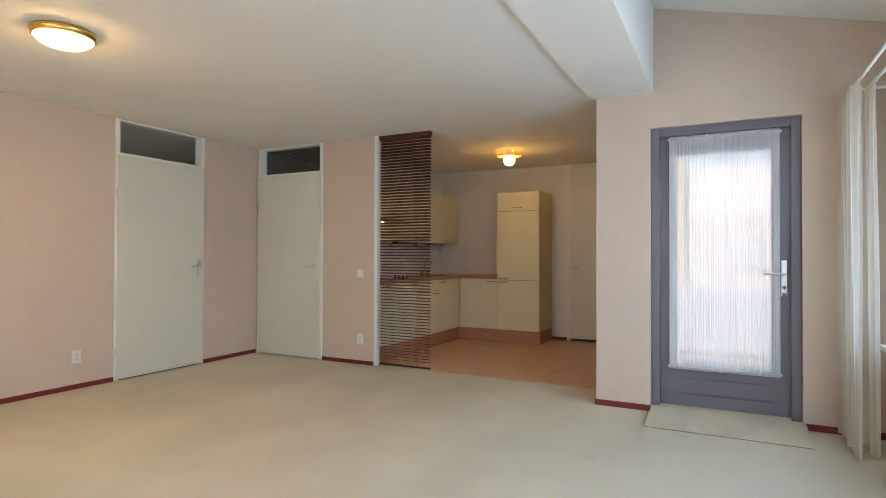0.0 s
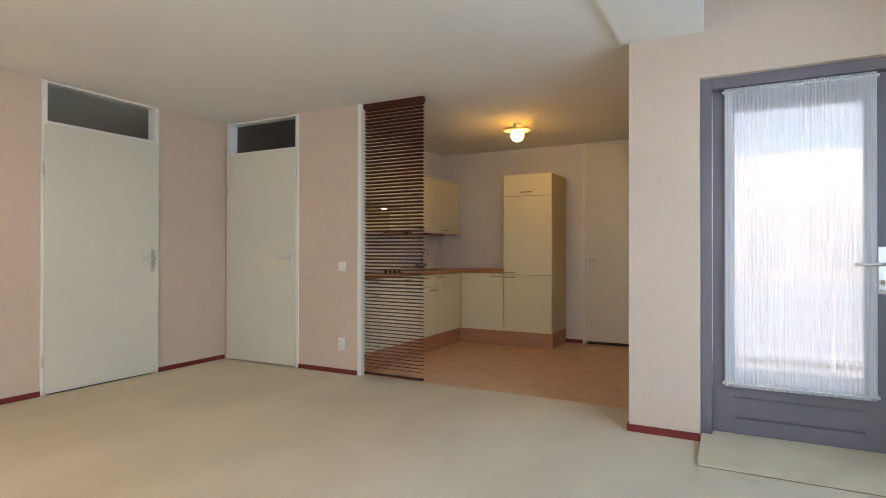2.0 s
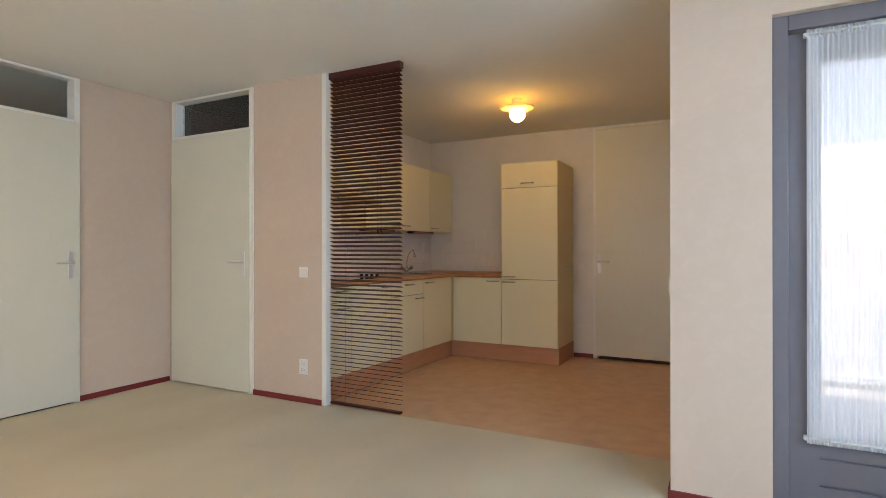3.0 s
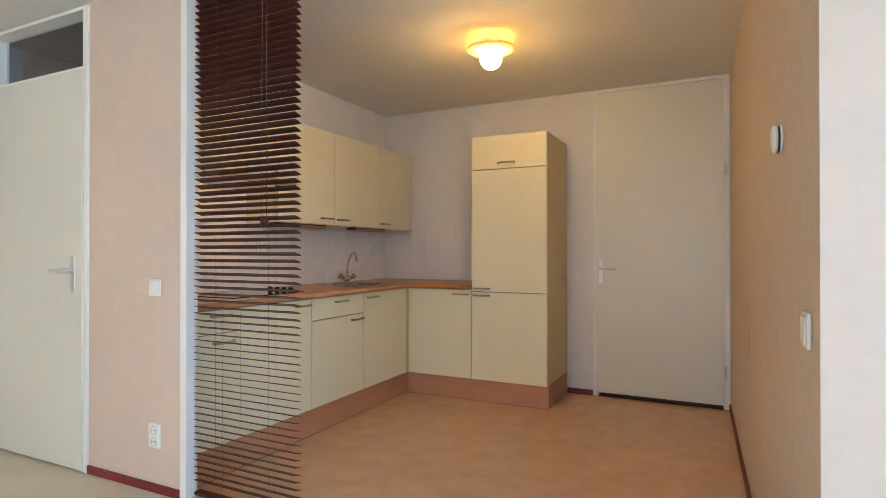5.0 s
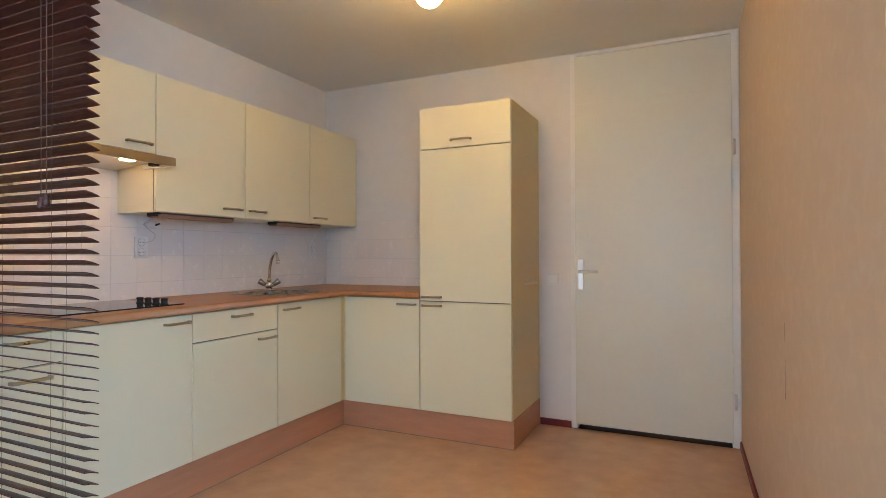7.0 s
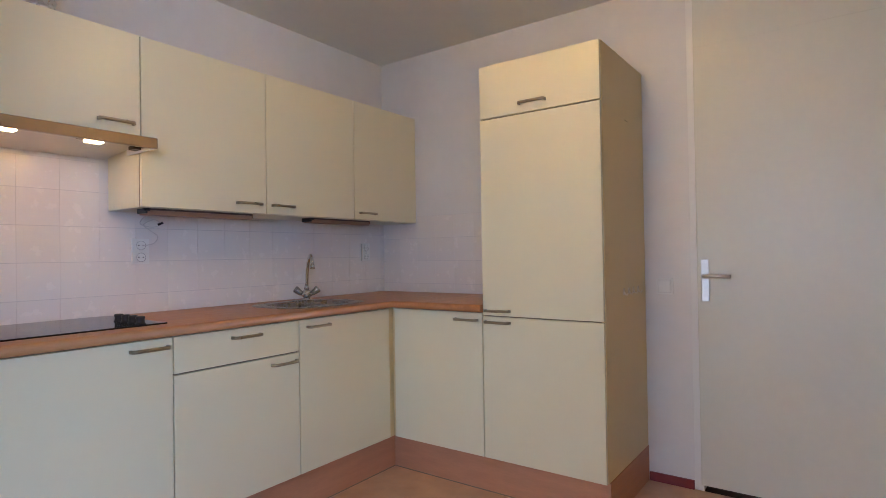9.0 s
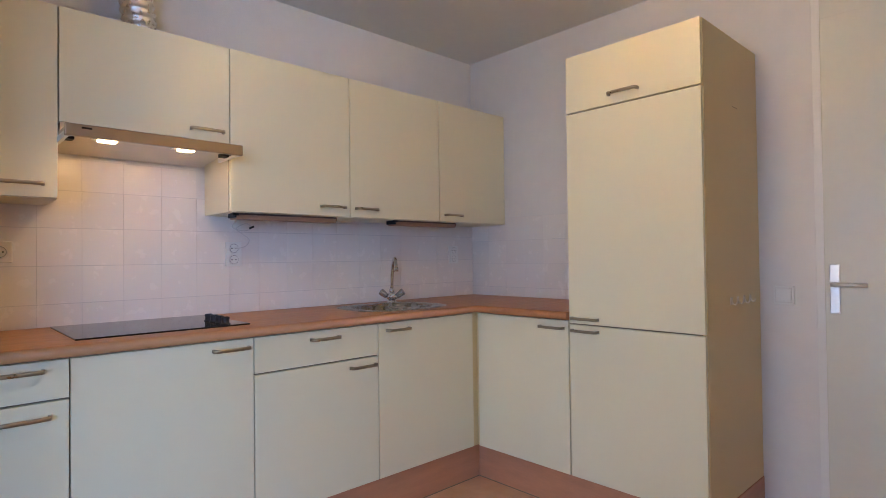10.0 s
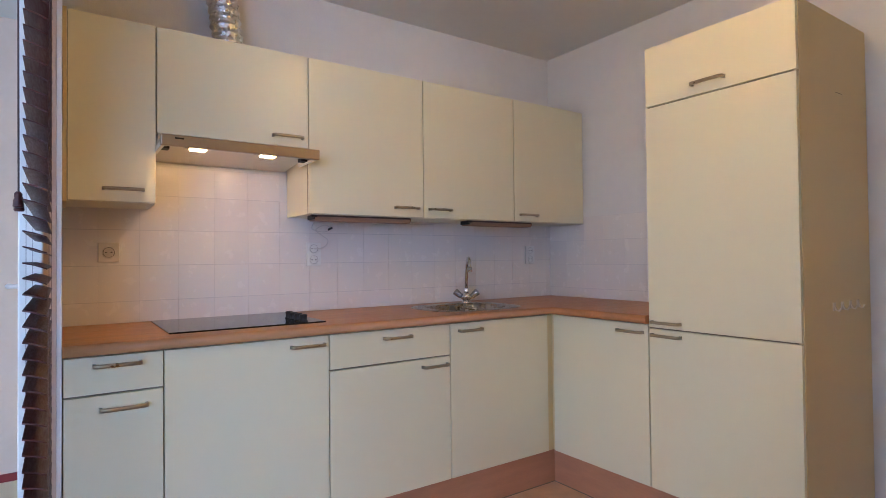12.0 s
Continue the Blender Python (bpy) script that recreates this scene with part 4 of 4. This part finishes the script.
part("cover", disc_x([(0.0405, 0.0125), (0.041, 0.020), (0.037, 0.026), (0.016, 0.029)], 0.085, 1.486), PLASTIC, sa)

# ---- lamps ----
LX, LYY = 2.752, 1.350
kl = thing("ceiling_lamp", (LX, LYY, H), "lit opal globe bulb under a cream ceiling plate", "ceiling lamp")
part("base", lathe([(0.046, -0.064), (0.048, -0.060), (0.048, -0.006), (0.050, -0.001)], (LX, LYY, H), 28), CREAM_PLASTIC, kl, "cream plastic lamp base")
part("plate", lathe([(0.0545, -0.084), (0.120, -0.087), (0.140, -0.084), (0.146, -0.078), (0.147, -0.074), (0.143, -0.075), (0.138, -0.079), (0.118, -0.082), (0.0545, -0.079)], (LX, LYY, H), 48), SHADE, kl, "pale yellow frosted glass plate")
glob = [(0.067 * math.sin(math.pi * k / 14), -0.132 - 0.067 * math.cos(math.pi * k / 14)) for k in range(1, 14)]
part("bulb", lathe(glob, (LX, LYY, H), 28), BULB, kl, "lit opal globe bulb")

QX, QY = 1.68, -3.12
ql = thing("ceiling_lamp", (QX, QY, H), "lit round flush ceiling lamp with a brass rim", "ceiling lamp")
part("rim", lathe([(0.150, -0.042), (0.158, -0.040), (0.168, -0.020), (0.165, -0.001), (0.140, -0.001)], (QX, QY, H), 48), BRASS, ql)
part("rim", lathe([(0.118, -0.052), (0.128, -0.056), (0.132, -0.048), (0.128, -0.043), (0.118, -0.043)], (QX, QY, H), 48), BRASS, ql)
part("glass", lathe([(0.148, -0.0425), (0.135, -0.058), (0.11, -0.074), (0.07, -0.086), (0.02, -0.092)], (QX, QY, H), 48), LAMP_GLASS, ql, "lit frosted glass bowl")

# ---- wooden venetian blind ----
BX0, BX1, BY = 1.762, 2.372, 0.056
vb = thing("venetian_blind", ((BX0 + BX1) / 2, BY, H), "dark mahogany venetian blind hanging in the kitchen opening", "venetian blind")
part("headrail", box((BX0 - 0.012, BY - 0.030, H - 0.048), (BX1 + 0.006, BY + 0.024, H - 0.001), 0.003), BLIND, vb)
slat = bmesh.new()
TILT = radians(17.5)
rings(slat, [[(x, d * math.cos(TILT), -d * math.sin(TILT) + h) for d, h in ((-0.0208, -0.0016), (0.0, 0.0), (0.0208, -0.0016), (0.0208, 0.0012), (0.0, 0.0028), (-0.0208, 0.0012))]
             for x in (-(BX1 - BX0) / 2, (BX1 - BX0) / 2)])
for f in slat.faces:
    f.smooth = False
slat_mesh = bpy.data.meshes.new("slat")
slat.to_mesh(slat_mesh)
slat.free()
slat_mesh.materials.append(BLIND)
PITCH = 0.0315
for i in range(75):
    s = new("slat", slat_mesh)
    s.parent = vb
    s.location = (0, 0, -0.0565 - i * PITCH)
    wob = random.Random(i)
    s.rotation_euler = (radians(wob.uniform(-1.5, 1.5)), radians(wob.uniform(-0.15, 0.15)), 0)
part("bottom_rail", box((BX0, BY - 0.018, 0.012), (BX1, BY + 0.018, 0.028), 0.003), BLIND, vb)
for x in (1.905, 2.225):
    for d in (-0.0204, 0.0204):
        part("ladder_cord", tube([(x, BY + d, H - 0.05), (x, BY + d, 0.02)], 0.0005, 5), CORD, vb)
cord = part("pull_cord", tube([(2.200, BY - 0.032, H - 0.045), (2.199, BY - 0.036, 1.9), (2.200, BY - 0.034, 1.298)], 0.0012, 6), CORD, vb)
part("tassel", lathe([(0.004, 0.0), (0.0075, -0.004), (0.0075, -0.012), (0.0065, -0.013), (0.0095, -0.020), (0.0100, -0.032), (0.008, -0.035)], (2.200, BY - 0.034, 1.303), 14), BLIND, cord, "dark wooden cord tassel")
cord = part("pull_cord", tube([(2.226, BY - 0.032, H - 0.045), (2.225, BY - 0.036, 1.9), (2.226, BY - 0.034, 1.298)], 0.0012, 6), CORD, vb)
part("tassel", lathe([(0.004, 0.0), (0.0075, -0.004), (0.0075, -0.012), (0.0065, -0.013), (0.0095, -0.020), (0.0100, -0.032), (0.008, -0.035)], (2.226, BY - 0.034, 1.309), 14), BLIND, cord, "dark wooden cord tassel")

# ---- outside the balcony door ----
solid("balcony_floor", boxes([((4.40, -0.2, -0.25), (8.0, 2.75, -0.06))]), CONCRETE, "pale concrete balcony floor", "balcony")
rl = thing("railing", (6.2, 2.65, -0.06), "pale painted balcony railing with level bars", "railing")
for i in range(6):
    z = 0.86 - i * 0.2 if i else 0.88
    part("rail_bar", box((4.42, 2.663, z - 0.014), (7.98, 2.672, z + 0.014), 0.004), RAIL, rl)
for x in (4.45, 5.62, 6.8, 7.95):
    part("post", box((x - 0.02, 2.63, -0.06), (x + 0.02, 2.6625, 0.86), 0.003), RAIL, rl)
part("panel", box((4.42, 2.6725, 0.0), (7.98, 2.69, 0.80), 0.003), PANEL, rl, "railing panel tinted blue-grey to stand in for shade")
solid("ground", boxes([((-1200, -1200, -3.4), (1200, 1200, -3.2))]), GRASS, "unseen ground tinted olive to warm light bounced into the hall", "ground")
hs = thing("house", (8, 24, -3.2), "pale brick house across the garden with a dark roof", "house")
part("wall", boxes([((-6, 24, -3.2), (24, 32, 3.2))]), BRICK, hs)
part("roof", prism([(-6.1, 24.0), (24.1, 24.0), (24.1, 28), (-6.1, 28)], 3.2, [3.22, 3.22, 6.0, 6.0]), ROOFING, hs)
for fz in (-2.2, 0.6):
    for i in range(9):
        x = -4.5 + i * 3.2
        w = part("window", box((x, 23.94, fz), (x + 1.7, 24.02, fz + 1.4), 0.01), RAIL, hs)
        part("pane", boxes([((x + 0.08, 23.925, fz + 0.08), (x + 0.81, 23.945, fz + 1.32)), ((x + 0.89, 23.925, fz + 0.08), (x + 1.62, 23.945, fz + 1.32))]), HOUSE_PANE, w)

# ---- wall tiles, last ----
P = 0.1475


def tiles(wall, parent, spans, at, z_rows):
    shared = {}
    for (u0, u1) in spans:
        for (z0, z1) in z_rows:
            g = 0.0015
            key = (round(u1 - u0, 3), round(z1 - z0, 3))
            if key not in shared:
                a, b = (u1 - u0) / 2 - 0.0004, (z1 - z0) / 2 - g
                bm = box((0, -a, -b), (0.0075, a, b)) if wall == "x" else box((-a, -0.0075, -b), (a, 0, b))
                me = bpy.data.meshes.new("tile")
                bm.to_mesh(me)
                bm.free()
                me.materials.append(TILE)
                shared[key] = me
            t = new("tile", shared[key])
            t.parent = parent
            uc, zc = (u0 + u1) / 2, (z0 + z1) / 2
            wob = random.Random(int(uc * 1000) * 7 + int(zc * 1000))
            off = wob.uniform(0, 0.0006)
            t.location = (at + off, uc, zc) if wall == "x" else (uc, at - off, zc)
            t.rotation_euler = (0, radians(wob.uniform(-0.12, 0.12)), radians(wob.uniform(-0.12, 0.12))) if wall == "x" else (radians(wob.uniform(-0.12, 0.12)), 0, radians(wob.uniform(-0.12, 0.12)))


cols = [(0.365 + P * k, 0.365 + P * (k + 1)) for k in range(-1, 16)]
spans = [(0.0995, 0.2175)] + cols + [(0.365 + P * 16, KY - 0.008)]
rows = [(WT, 0.990), (0.990, 1.1375), (1.1375, 1.285), (1.285, 1.4325)]
tiles("x", wall_kitchen, spans, KX + 0.001, rows)
tiles("x", wall_kitchen, [c for c in cols if 0.35 < c[0] < 0.95], KX + 0.001, [(1.4325, 1.560)])
back = [(KX + 0.009 + P * k, KX + 0.009 + P * (k + 1)) for k in range(7)] + [(KX + 0.009 + P * 7, TX0 - 0.001)]
tiles("y", wall_end, back, KY - 0.001, [(WT, 0.960), (0.960, 1.1075), (1.1075, 1.255), (1.255, 1.400)])
tagged(part("grout_bed", boxes([((KX, 0.0995, WT - 0.03), (KX + 0.0072, KY, 1.4325)), ((KX, 0.365, 1.4325), (KX + 0.0072, 0.955, 1.56)), ((KX + 0.0072, KY - 0.0072, WT - 0.03), (TX0, KY, 1.400))]), GROUT), "pale grout between the wall tiles", "grout", kind="structure")
